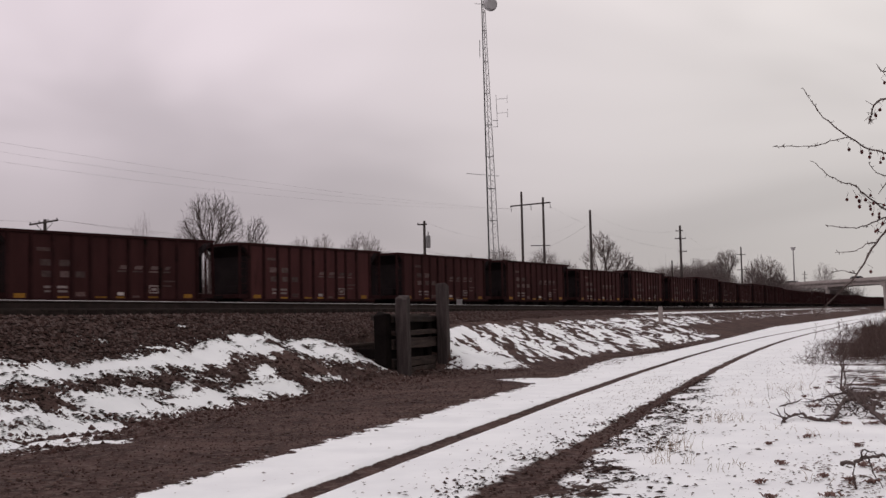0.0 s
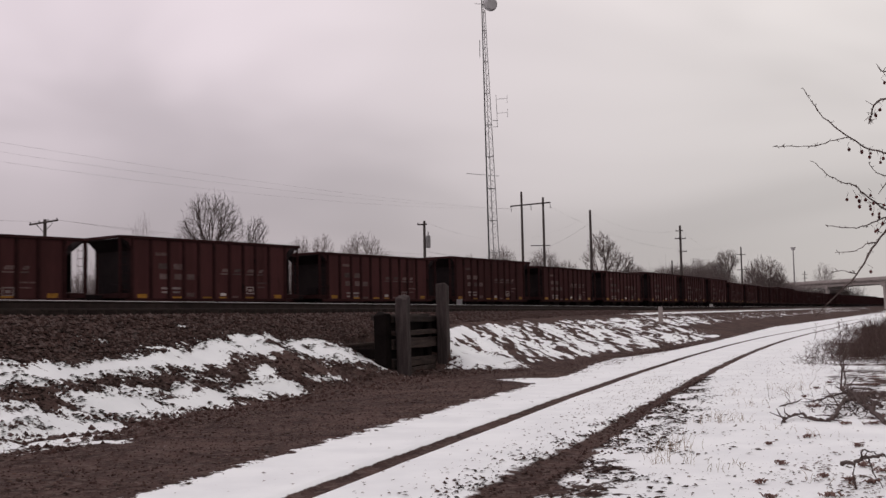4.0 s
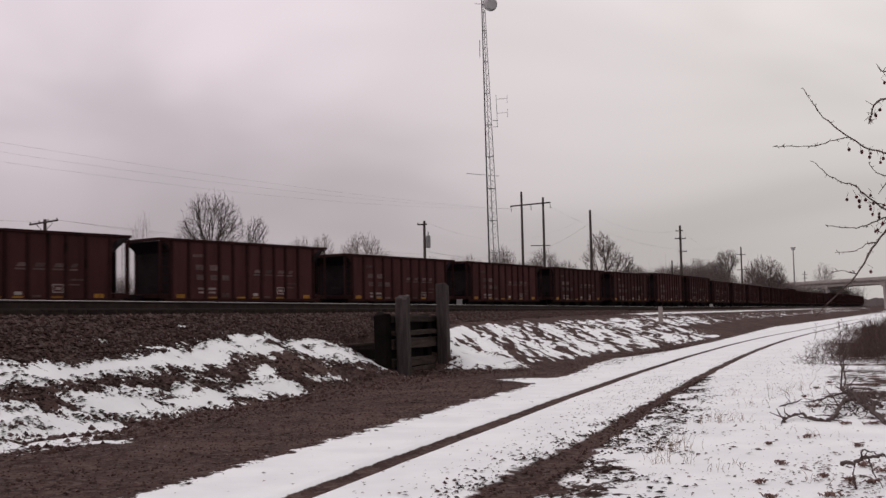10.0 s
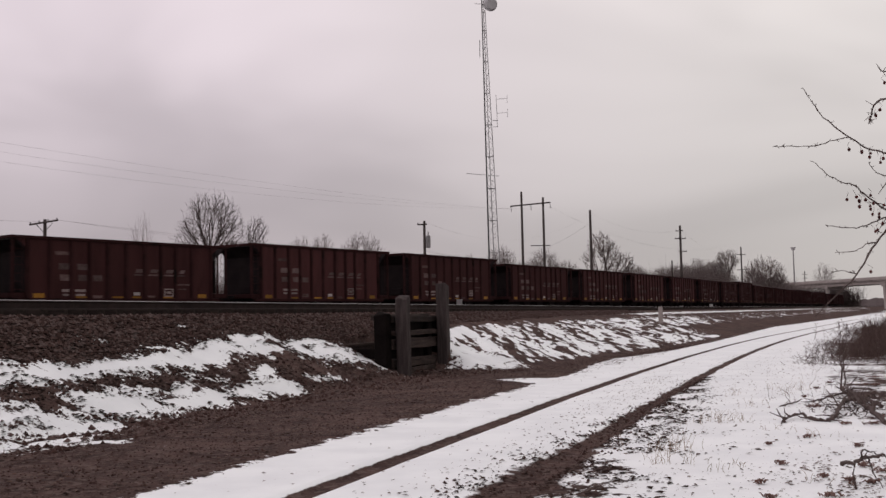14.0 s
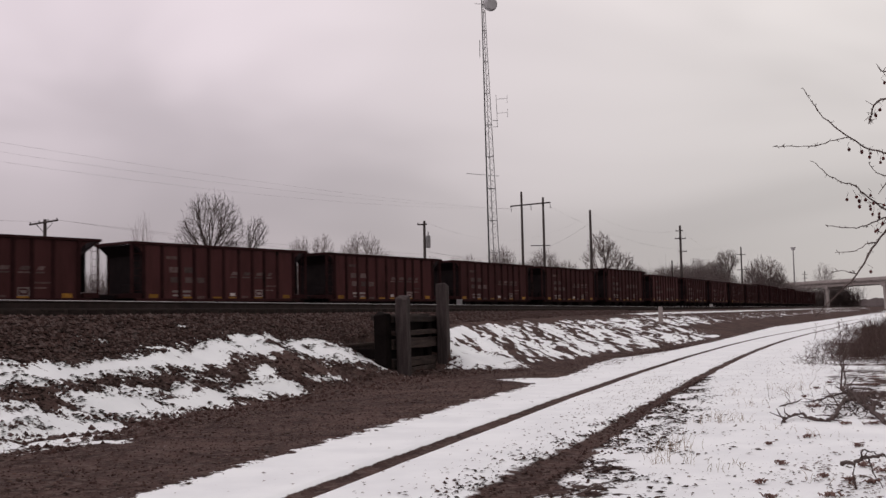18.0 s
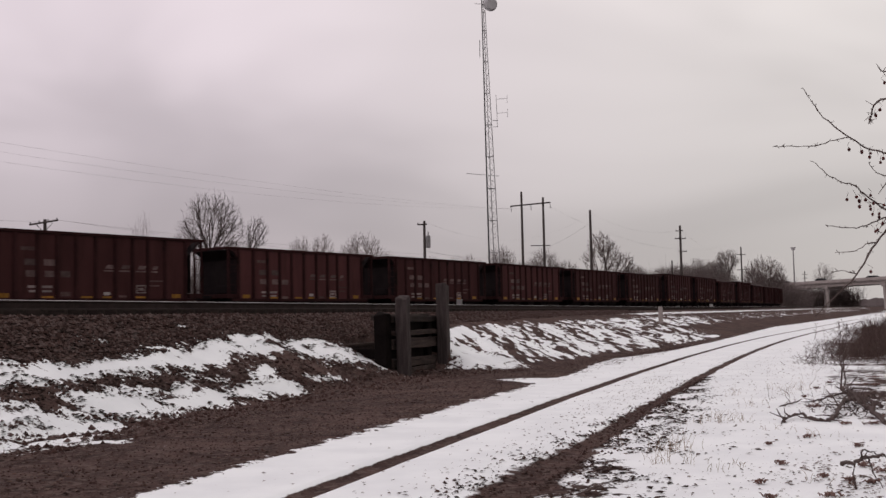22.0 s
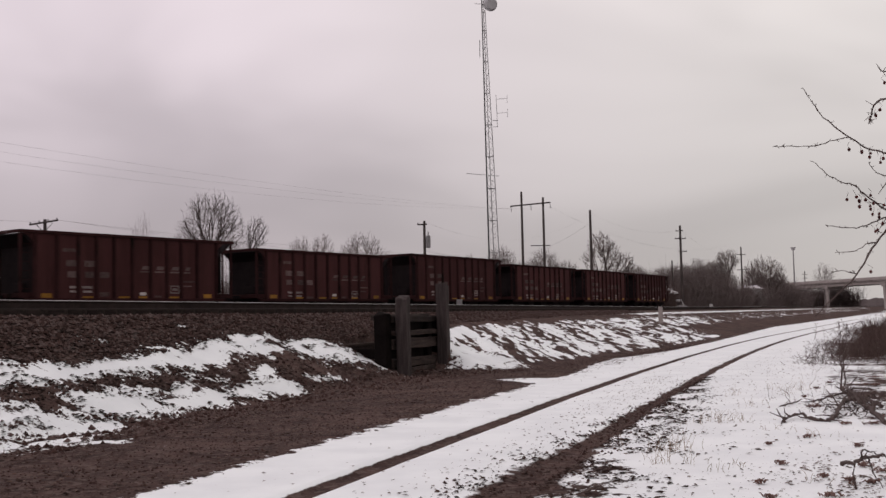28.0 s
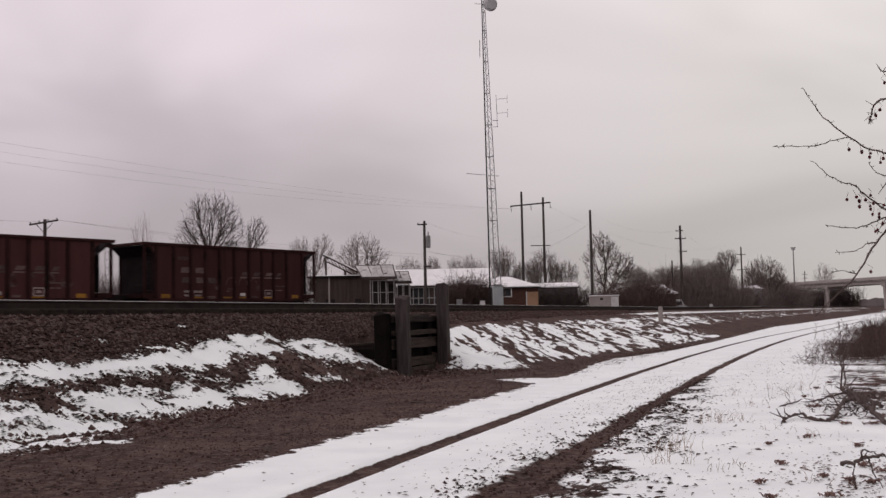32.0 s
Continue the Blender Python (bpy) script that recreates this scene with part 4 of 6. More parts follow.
pole(17.5, 120.0, 13.66, 0.21, (), False, "tall plain wooden utility pole beside a bare tree")
pole(35.1, 150.0, 14.1, 0.23, ((13.3, -0.75, 0.3, 0.0), (12.15, -0.85, 0.75, 0.0), (10.25, -0.4, 0.8, 0.0)), False, "tall wooden pole with three crossarms")
pole(33.969, 151.0, 9.0, 0.15, (), False, "short plain wooden pole")
pole(64.5, 220.0, 15.1, 0.2, ((13.4, -0.9, 0.9, 0.0), (10.1, -1.0, 1.0, 0.0)), False, "far wooden pole with two crossarms")
pole(124.9, 352.0, 14.4, 0.2, ((13.2, -0.9, 0.9, 0.0), (11.9, -0.9, 0.9, 0.0)), False, "far wooden pole behind the bridge")


def build_h_frame():
    e = group_of("pylon", pose(13.054, 150.0, 1.35))
    xa, xb = 11.777 - 13.054, 14.954 - 13.054
    part("leg", tube([(xa, 0, 0), (xa, 0, 18.26)], [0.24, 0.16], 8), M_POLE, e)
    part("leg", tube([(xb, 0, 0), (xb, 0, 17.36)], [0.24, 0.16], 8), M_POLE, e)
    arm = part("crossarm", box(-3.0, 3.0, -0.28, -0.16, -0.10, 0.10, 0.02), M_POLE, e, "", pose(0, 0, 16.35, 0, -4.5, 0))
    for x in (-2.9, 0.05, 2.9):
        part("insulator_string", tube([(x, -0.22, -0.1), (x, -0.22, -0.85)], 0.055, 6), M_GALV, arm)
    part("lower_arm", box(-0.1, 2.8, -0.28, -0.16, -0.06, 0.06, 0.02), M_POLE, e, "", pose(0, 0, 11.559 - 1.35, 0, 0, 0))
    tagged(e, "wooden two-legged power pylon with one long crossarm", "power pylon")


build_h_frame()


def build_tower():
    e = group_of("radio_tower", pose(5.41, 105.0, 1.3))
    H = 33.4
    def leg_at(k, z):
        f = z / H
        half = 0.60 * (1 - f) + 0.15 * f
        cx = -0.66 * f
        return Vector(((cx - half, 0.0, z), (cx + half, 0.0, z), (cx, half * 1.7, z))[k])
    for k in range(3):
        part("leg", tube([leg_at(k, 0), leg_at(k, H / 2), leg_at(k, H)], [0.050, 0.042, 0.034], 6), M_TOWER_DARK if k == 0 else M_GALV, e)
    part("feed_cable", tube([leg_at(0, 0.2) + Vector((-0.03, -0.08, 0)), leg_at(0, H * 0.5) + Vector((-0.02, -0.08, 0)), leg_at(0, H) + Vector((0, -0.08, 0))], [0.092, 0.08, 0.058], 6), M_TOWER_DARK, e, "bundle of dark feed cables")
    n = 10
    for i in range(n):
        za, zb = H * i / n, H * (i + 1) / n
        steps = 6
        for k in range(3):
            q = (k + 1) % 3
            for j in range(steps):
                z1, z2 = za + (zb - za) * j / steps, za + (zb - za) * (j + 1) / steps
                a, b = (k, q) if j % 2 == 0 else (q, k)
                part("brace", tube([leg_at(a, z1), leg_at(b, z2)], 0.015, 4), M_GALV, e)
        V, F = [], []
        for k in range(3):
            tube_into(V, F, [leg_at(k, zb - 0.05), leg_at((k + 1) % 3, zb - 0.05)], [0.032, 0.032], 5)
        part("joint_ring", (V, [], F), M_GALV, e)
    # drum dish at the top
    bm = bmesh.new()
    bmesh.ops.create_uvsphere(bm, u_segments=24, v_segments=14, radius=0.74)
    for v in bm.verts:
        v.co.y = max(v.co.y, -0.42) if v.co.y < 0 else min(v.co.y * 0.6, 0.3)
    d = part("dish", bm, M_DISH, e, "pale covered microwave dish", pose(5.463 - 5.41, -0.55, 33.889 - 1.3, 0, 0, 24))
    part("dish_bracket", tube([(-0.75, 0.45, 0.0), (-0.2, 0.25, 0.0)], 0.06, 6), M_TOWER_DARK, d)
    part("top_arm", tube([(-0.75, 0, 34.092 - 1.3), (-1.5, -0.1, 34.092 - 1.25)], 0.028, 5), M_GALV, e)
    part("whip", tube([(4.269 - 5.41, -0.1, 28.369 - 1.3), (4.304 - 5.41, -0.1, 30.233 - 1.3)], 0.035, 5), M_TOWER_DARK, e)
    # yagi
    V, F = [], []
    zc = 16.100 - 1.3
    tube_into(V, F, [(2.633 - 5.41, -0.2, zc + 0.08), (5.912 - 5.41, -0.2, zc - 0.25)], [0.024, 0.03], 5)
    for k in range(9):
        xx = 2.692 - 5.41 + 0.22 * k
        tube_into(V, F, [(xx, -0.65, zc + 0.07 - 0.02 * k), (xx, 0.25, zc + 0.07 - 0.02 * k)], [0.012, 0.012], 4)
    part("yagi_antenna", (V, [], F), M_GALV, e)
    # folded dipoles on a side mast
    V, F = [], []
    xm, xr = 5.958 - 5.41, 7.019 - 5.41
    tube_into(V, F, [(xm - 0.02, -0.1, 21.039 - 1.3), (xm - 0.1, -0.1, 24.439 - 1.3)], [0.028, 0.028], 5)
    for za, zb in ((23.947 - 1.3, 0.42), (22.455 - 1.3, 0.42)):
        tube_into(V, F, [(xm - 0.05, -0.1, za), (xr, -0.1, za + 0.06)], [0.02, 0.02], 4)
        tube_into(V, F, [(xr, -0.1, za - zb), (xr, -0.1, za + zb)], [0.022, 0.022], 4)
    for z in (21.700 - 1.3, 21.045 - 1.3):
        tube_into(V, F, [(xm - 0.5, 0.0, z), (xm + 0.05, -0.1, z)], [0.03, 0.03], 4)
    part("dipole_antenna", (V, [], F), M_GALV, e)
    tagged(e, "tall tapering steel lattice radio tower with a covered dish", "radio tower")


build_tower()


def build_mast():
    e = group_of("floodlight_mast", pose(113.7, 330.0, 1.3))
    part("shaft", tube([(0, 0, 0), (0, 0, 19.6)], [0.32, 0.16], 8), M_GALV, e)
    bm = bmesh.new()
    bmesh.ops.create_cone(bm, cap_ends=True, segments=10, radius1=0.55, radius2=0.8, depth=0.9, matrix=Matrix.Translation((0, 0, 19.6)))
    part("lamp_ring", bm, M_DISH, e, "pale ring of unlit floodlights")
    tagged(e, "tall steel floodlight mast near the bridge", "light mast")


build_mast()


def wire(a, b, sag, r=0.008, label="thin overhead power line in the sky"):
    a, b = Vector(a), Vector(b)
    pts = []
    for i in range(15):
        t = i / 14
        p = a.lerp(b, t)
        p.z -= sag * 4 * t * (1 - t)
        pts.append(p)
    tagged(part("power_line", tube(pts, r, 4), M_WIRE), label, "power line", "overhead power lines")


for za, xb, zb, sag in ((14.75, 10.3, 17.0, 0.9), (14.05, 13.2, 17.0, 1.3), (13.45, 16.1, 17.2, 1.9)):
    wire((-32.8 - 10, 75.0 - 17, za + 0.6), (xb, 150.0, zb), sag, 0.0055)
wire((-45.0, 66.0, 9.6), (-29.9, 75.0, 9.1), 0.15)
wire((-28.9, 75.0, 9.25), (-1.9, 90.0, 7.0), 0.3)
wire((-28.5, 75.0, 9.2), (-1.3, 90.0, 6.7), 0.4)
wire((-1.3, 90.0, 7.2), (14.8, 150.0, 11.2), 1.0, 0.014)
wire((15.4, 150.0, 11.3), (17.2, 120.0, 12.0), 0.25, 0.014)
wire((-1.4, 90.0, 9.8), (17.4, 120.0, 13.2), 2.3, 0.0045)
wire((17.6, 120.0, 13.3), (35.0, 150.0, 13.5), 1.2, 0.0045)
wire((16.1, 150.0, 17.2), (64.0, 230.0, 16.0), 3.0, 0.008)
wire((35.3, 150.0, 13.4), (63.9, 220.0, 13.6), 1.5, 0.008)


# ---- buildings beyond the tracks ----
def gable_house(name, x0, x1, y0, y1, eave, ridge, wall_mat, label, snow=0.14, axis="x", base=1.2, over=0.35, roof_mat=M_SNOW, hip=0.0):
    e = group_of(name, pose((x0 + x1) / 2, (y0 + y1) / 2, base))
    hx, hy, ev, rd = (x1 - x0) / 2, (y1 - y0) / 2, eave - base, ridge - base
    part("wall", box(-hx, hx, -hy, hy, 0, ev), wall_mat, e)
    for sgn in (-1, 1):
        bm = bmesh.new()
        if axis == "x":
            a, b = hx + over, hy + over
            k = max(0.0, hip)
            add_prism(bm, [(-a, sgn * b, ev - 0.12), (a, sgn * b, ev - 0.12), (a - k, 0.0, rd), (-a + k, 0.0, rd)], (0, 0, 0.12))
        else:
            a, b = hx + over, hy + over
            add_prism(bm, [(sgn * a, -b, ev - 0.12), (sgn * a, b, ev - 0.12), (0.0, b, rd), (0.0, -b, rd)], (0, 0, 0.12))
        rf = part("roof", bm, M_DARK_GAP, e)
        bm = bmesh.new()
        if axis == "x":
            add_prism(bm, [(-a + 0.05, sgn * (b - 0.05), ev + 0.005), (a - 0.05, sgn * (b - 0.05), ev + 0.005), (a - k - 0.05, 0.0, rd + 0.125), (-a + k + 0.05, 0.0, rd + 0.125)], (0, 0, snow))
        else:
            add_prism(bm, [(sgn * (a - 0.05), -b + 0.05, ev + 0.005), (sgn * (a - 0.05), b - 0.05, ev + 0.005), (0.0, b - 0.05, rd + 0.125), (0.0, -b + 0.05, rd + 0.125)], (0, 0, snow))
        part("snow_cover", bm, roof_mat, rf, "white snow lying on the roof")
    for sgn in (-1, 1):
        bm = bmesh.new()
        if axis == "x":
            if hip > 0.5:
                continue
            add_prism(bm, [(sgn * hx, -hy, ev), (sgn * hx, hy, ev), (sgn * hx, 0, rd - 0.05)], (-sgn * 0.15, 0, 0))
        else:
            add_prism(bm, [(-hx, sgn * hy, ev), (hx, sgn * hy, ev), (0, sgn * hy, rd - 0.05)], (0, -sgn * 0.15, 0))
        part("gable", bm, wall_mat, e)
    tagged(e, label, "house")
    return e, hx, hy


def window(parent, x, y, z, w, h, frame_mat=M_WHITE_PAINT):
    f = bmesh.new()
    for a, b, c, d in ((-w / 2 - 0.1, -w / 2, -h / 2, h / 2), (w / 2, w / 2 + 0.1, -h / 2, h / 2), (-w / 2 - 0.1, w / 2 + 0.1, h / 2, h / 2 + 0.1), (-w / 2 - 0.1, w / 2 + 0.1, -h / 2 - 0.1, -h / 2)):
        add_box(f, a, b, -0.06, 0.04, c, d)
    wi = part("window", f, frame_mat, parent, "white-framed window", pose(x, y, z))
    part("pane", box(-w / 2, w / 2, -0.02, 0.01, -h / 2, h / 2), M_GLASS, wi)


# long low workshop
def build_workshop():
    x0, x1 = -12.794, -5.900
    e = group_of("workshop", pose(x0, 97.0, 1.2))
    w = x1 - x0
    part("wall", box(0, w, 0, 9, 0, 5.387 - 1.2), M_SIDING_DARK, e)
    zt = 5.387 - 1.2
    part("roof", box(-0.25, w + 0.25, -0.3, 9.3, zt + 0.004, zt + 0.12), M_DARK_GAP, e)
    part("snow_cover", box(0.3, w - 1.2, 0.15, 9.0, zt + 0.124, zt + 0.20, 0.03), M_SNOW, e, "thin snow on the flat roof")
    for k in range(9):
        xx = 0.3 + (w - 0.6) * k / 8
        part("pilaster", box(xx - 0.07, xx + 0.07, -0.07, -0.003, 0, zt - 0.02), M_SIDING_DARK if k != 2 else M_CONCRETE, e)
    for xx in (w * 0.22, w * 0.62):
        part("door", box(xx, xx + 0.9, -0.05, -0.004, 0, 2.1), M_DARK_GAP, e)
    tagged(e, "long low dark workshop with snow on its flat roof", "workshop")


build_workshop()


def build_conveyor():
    e = group_of("conveyor", pose(-12.167, 103.0, 1.2))
    a = Vector((0, 0, 7.898 - 1.2))
    b = Vector((-7.842 - -12.167, 0, 5.684 - 1.2))
    for dy in (0, 0.8):
        for dz in (0, 0.5):
            o = Vector((0, dy, -dz))
            part("chord", tube([a + o, b + o], 0.07, 5), M_TIMBER_H, e)
    V, F = [], []
    for k in range(12):
        p, q = a.lerp(b, k / 12), a.lerp(b, (k + 1) / 12)
        tube_into(V, F, [p, q + Vector((0, 0, -0.5))], [0.04, 0.04], 4)
    part("web", (V, [], F), M_TIMBER_H, e)
    part("snow_strip", box(0, 1, 0, 0.8, 0, 0.08, 0.02), M_SNOW, e, "thin snow on the belt",
         Matrix.Translation(a + Vector((0, 0, 0.075))) @ Matrix.Rotation(math.atan2(a.z - b.z, b.x - a.x), 4, "Y") @ Matrix.Diagonal(((b - a).length, 1, 1, 1)))
    for f in (0.05, 0.5, 0.95):
        p = a.lerp(b, f)
        for dy in (0, 0.8):
            part("leg", tube([(p.x, dy, 0), (p.x, dy, p.z - 0.5)], 0.06, 5), M_TIMBER_H, e)
    tagged(e, "sloping dark conveyor frame behind the workshop", "conveyor")


build_conveyor()


def frame_shed(xl, xr, y, depth, peak, eave, label, rows):
    """An open bay of pale posts and rails under a dark hipped roof."""
    e = group_of("open_shed", pose(xl, y, 1.2))
    w = xr - xl
    n = max(2, int(round(w / 0.75)) + 1)
    for k in range(n):
        for dy in (0, depth):
            xx = w * k / (n - 1)
            part("post", box(xx - 0.04, xx + 0.04, dy - 0.04, dy + 0.04, 0, eave - 1.31), M_GREY_PAINT, e)
    for z in rows:
        part("rail", box(-0.05, w + 0.05, -0.11, -0.055, z - 1.22, z - 1.16), M_GREY_PAINT, e, "pale horizontal rail")
    ev, rd, mid = eave - 1.2, peak - 1.2, depth * 0.5
    a, b, c, d = Vector((-0.7, -0.3, ev)), Vector((w + 0.2, -0.3, ev)), Vector((w - 0.12, mid, rd)), Vector((-1.5, mid, rd))
    bm = bmesh.new()
    add_prism(bm, [a, b, c, d], (0, 0, 0.10))
    roof = part("roof", bm, M_DARK_GAP, e)
    bm = bmesh.new()
    add_prism(bm, [b, Vector((w + 0.2, depth + 0.3, ev)), c], (0, 0, 0.10))
    part("roof", bm, M_DARK_GAP, e)
    bm = bmesh.new()
    lift = Vector((0, 0, 0.105))
    add_prism(bm, [a.lerp(d, 0.06).lerp(b.lerp(c, 0.06), f) + lift for f in (0.02, 0.98)] + [a.lerp(d, 0.96).lerp(b.lerp(c, 0.96), f) + lift for f in (0.98, 0.02)], (0, 0, 0.04))
    part("snow_cover", bm, M_PATCHY, roof, "thin patchy snow left on the roof")
    for f in (0.0, 0.33, 0.66, 1.0):
        part("rafter", tube([a.lerp(b, f) + Vector((0, -0.04, 0.06)), d.lerp(c, f) + Vector((0, -0.04, 0.16))], 0.04, 4), M_SIDING_DARK, e)
    part("ridge_board", tube([d + Vector((0, 0, 0.1)), c + Vector((0, 0, 0.1))], 0.06, 5), M_SIDING_DARK, e)
    part("eave_board", box(-0.7, w + 0.2, -0.34, -0.30, ev - 0.10, ev + 0.08), M_SIDING_DARK, e)
    # back wall coloured dark to paint in the bay's inner shade
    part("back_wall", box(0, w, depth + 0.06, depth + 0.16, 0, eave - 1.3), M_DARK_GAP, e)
    tagged(e, label, "shed")


frame_shed(-6.65, -4.50, 92.0, 3.0, 6.16, 4.98, "open bay of pale posts and rails under a dark roof", (3.73, 4.80))
frame_shed(-4.42, -3.20, 94.0, 3.0, 5.62, 4.62, "small open bay of pale posts beside the sun porch", (3.30, 4.46))


def build_sunporch():
    x0, x1 = -3.463, -0.416
    e = group_of("sun_porch", pose(x0, 98.0, 1.2))
    w, h = x1 - x0, 4.342 - 1.2
    # dark block whose colour stands for the unlit room behind the panes
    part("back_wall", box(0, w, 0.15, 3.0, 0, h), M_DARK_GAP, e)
    n = 6
    for k in range(n + 1):
        xx = w * k / n
        part("mullion", box(xx - 0.045, xx + 0.045, -0.06, 0.08, 0, h), M_GREY_PAINT, e)
    for z in (0.9, 3.255 - 1.2, h - 0.08):
        part("transom", box(0, w, -0.09, -0.063, z - 0.05, z + 0.05), M_GREY_PAINT, e)
    for k in range(n):
        if k == 4:
            part("pale_panel", box(w * k / n + 0.06, w * (k + 1) / n - 0.06, 0.0, 0.05, 0, h - 0.15), M_SIDING_DARK, e)
        else:
            part("pane", box(w * k / n + 0.06, w * (k + 1) / n - 0.06, 0.02, 0.04, 0.1, h - 0.15), M_GLASS, e)
    part("roof", box(-0.2, w + 0.2, -0.3, 3.2, h + 0.003, h + 0.10), M_SIDING_DARK, e)
    tagged(e, "glazed sun porch with white frames and a dark roof", "sun porch")


build_sunporch()
gable_house("long_house", -6.137, 5.332, 116.0, 125.0, 4.874, 6.791, M_SIDING_DARK, "long house with a broad snow-covered roof", 0.16)
hs, hx, hy = gable_house("brown_house", 3.261, 10.348, 112.0, 119.0, 4.490, 5.55, M_SIDING_BROWN, "brown board-sided house with snow on its hipped roof", 0.12, "x", 1.2, 0.3, M_SNOW, 3.2)
window(hs, 6.864 - 6.801, -hy - 0.01, 3.923 - 1.2, 1.0, 0.8)
window(hs, -2.6, -hy - 0.01, 2.0, 0.9, 0.8, M_SIDING_DARK)
part("garage_door", box(2.35, 3.55, -hy - 0.05, -hy - 0.004, 0, 2.75, 0.01), M_TAN, hs, "tan panel door")
part("door_trim", box(2.22, 2.33, -hy - 0.06, -hy - 0.004, 0, 2.8), M_WHITE_PAINT, hs)
hs, hx, hy = gable_house("flat_shop", 11.304, 15.870, 121.0, 128.0, 4.590, 4.926 + 0.1, M_SHOP, "grey low shop with a thin snowy roof", 0.12)
part("tan_door", box(-hx + 0.05, -hx + 0.75, -hy - 0.05, -hy - 0.004, 0, 2.4), M_TAN, hs, "tan door")
for k in range(3):
    window(hs, -0.9 + 1.1 * k, -hy - 0.01, 1.9, 0.7, 1.2, M_SIDING_DARK)
gable_house("far_house", 29.544, 33.271, 146.0, 153.0, 3.952, 5.111, M_SIDING_DARK, "house with a snowy roof among bare brush", 0.14, "x", 1.2, 0.3, M_SNOW, 1.2)
gable_house("white_building", 68.393, 73.498, 236.0, 244.0, 6.202, 6.902, M_PALE_BLUE, "low pale grey building behind bare trees", 0.1)
small_block("tower_shelter", 5.477, 103.4, 1.2, 1.05, 1.0, 4.432 - 1.2, M_PALE_BLUE, "pale grey equipment shelter at the tower's foot", "equipment shelter", 0, M_GALV)


def build_white_container():
    x0, x1 = 16.224, 19.205
    e = group_of("white_shed", pose((x0 + x1) / 2, 113.0, 1.2))
    hx, h = (x1 - x0) / 2, 3.324 - 1.2
    part("body", box(-hx, hx, -1.0, 1.0, 0, h, 0.03), M_CONCRETE, e)
    part("lid", box(-hx - 0.06, hx + 0.06, -1.06, 1.06, h + 0.003, h + 0.09, 0.02), M_SNOW, e, "thin snow on the lid")
    part("door", box(hx - 0.85, hx - 0.05, -1.05, -1.004, 0.1, h - 0.1, 0.01), M_WHITE_PAINT, e, "brighter white door")
    part("vent", box(-0.55, -0.25, -1.04, -1.004, h - 0.45, h - 0.2, 0.01), M_DARK_GAP, e)
    tagged(e, "low off-white storage shed with a white door", "storage shed")


build_white_container()


def build_parked_van():
    e = group_of("parked_van", pose(34.191, 150.0, 1.25, 0, 0, 8))
    bm = bmesh.new()
    add_prism(bm, [(-1.25, -0.85, 0.35), (1.3, -0.85, 0.35), (1.3, -0.85, 0.95), (0.95, -0.85, 1.05), (0.6, -0.85, 1.75), (-1.1, -0.85, 1.8), (-1.25, -0.85, 1.1)], (0, 1.7, 0))
    bmesh.ops.bevel(bm, geom=bm.edges[:], offset=0.06, segments=2, affect="EDGES")
    part("body", bm, M_CAR_PAINT, e)
    part("windscreen", box(-0.9, 0.5, -0.862, -0.852, 1.15, 1.6, 0.003), M_GLASS, e)
    part("snow_cover", box(-1.05, 0.55, -0.75, 0.75, 1.81, 1.93, 0.04), M_SNOW, e, "snow on the roof")
    for x in (-0.8, 0.85):
        for y in (-0.8, 0.8):
            part("wheel", tube([(x, y - 0.1, 0.33), (x, y + 0.1, 0.33)], 0.33, 14), M_TOWER_DARK, e)
    tagged(e, "pale parked van with snow on its roof", "van")


build_parked_van()


def build_canopy():
    e = group_of("open_canopy", pose(-32.9, 70.0, 1.22))
    zt = 7.75 - 1.3
    bm = bmesh.new()
    add_prism(bm, [(-6, 0, zt - 0.5), (1.4, 0, zt + 0.0), (3.0, 0, zt - 0.15), (4.6, 0, zt - 0.75), (4.6, 0, zt - 0.95), (2.9, 0, zt - 0.55), (1.4, 0, zt - 0.45), (-6, 0, zt - 0.9)], (0, 5, 0))
    part("roof", bm, M_SIDING_DARK, e)
    bm = bmesh.new()
    add_prism(bm, [(2.4, -0.02, zt - 0.075), (3.0, -0.02, zt - 0.145), (4.62, -0.02, zt - 0.745), (4.62, -0.02, zt - 0.62), (3.0, -0.02, zt + 0.02), (2.4, -0.02, zt + 0.06)], (0, 5.04, 0))
    part("snow_cover", bm, M_SNOW, e, "snow on the lower eave")
    for x in (-3.0, -0.6, 1.0, 1.75, 2.5):
        for y in (0.2, 4.8):
            part("post", box(x - 0.11, x + 0.11, y - 0.11, y + 0.11, 0, zt - 0.5), M_SIDING_DARK, e)
    part("low_wall", box(-6, 4.4, 2.4, 2.6, 0, 3.55), M_SIDING_DARK, e, "grey boarded wall")
    part("wall_snow", box(-6, 4.4, 2.32, 2.68, 3.552, 3.66, 0.03), M_SNOW, e)
    tagged(e, "open canopy on dark posts above a grey wall", "canopy")


build_canopy()


# ---- road bridge over the tracks ----
BR_A, BR_D = Vector((126.1, 290.0, 0.0)), Vector((-0.554, 0.833, 0.0))


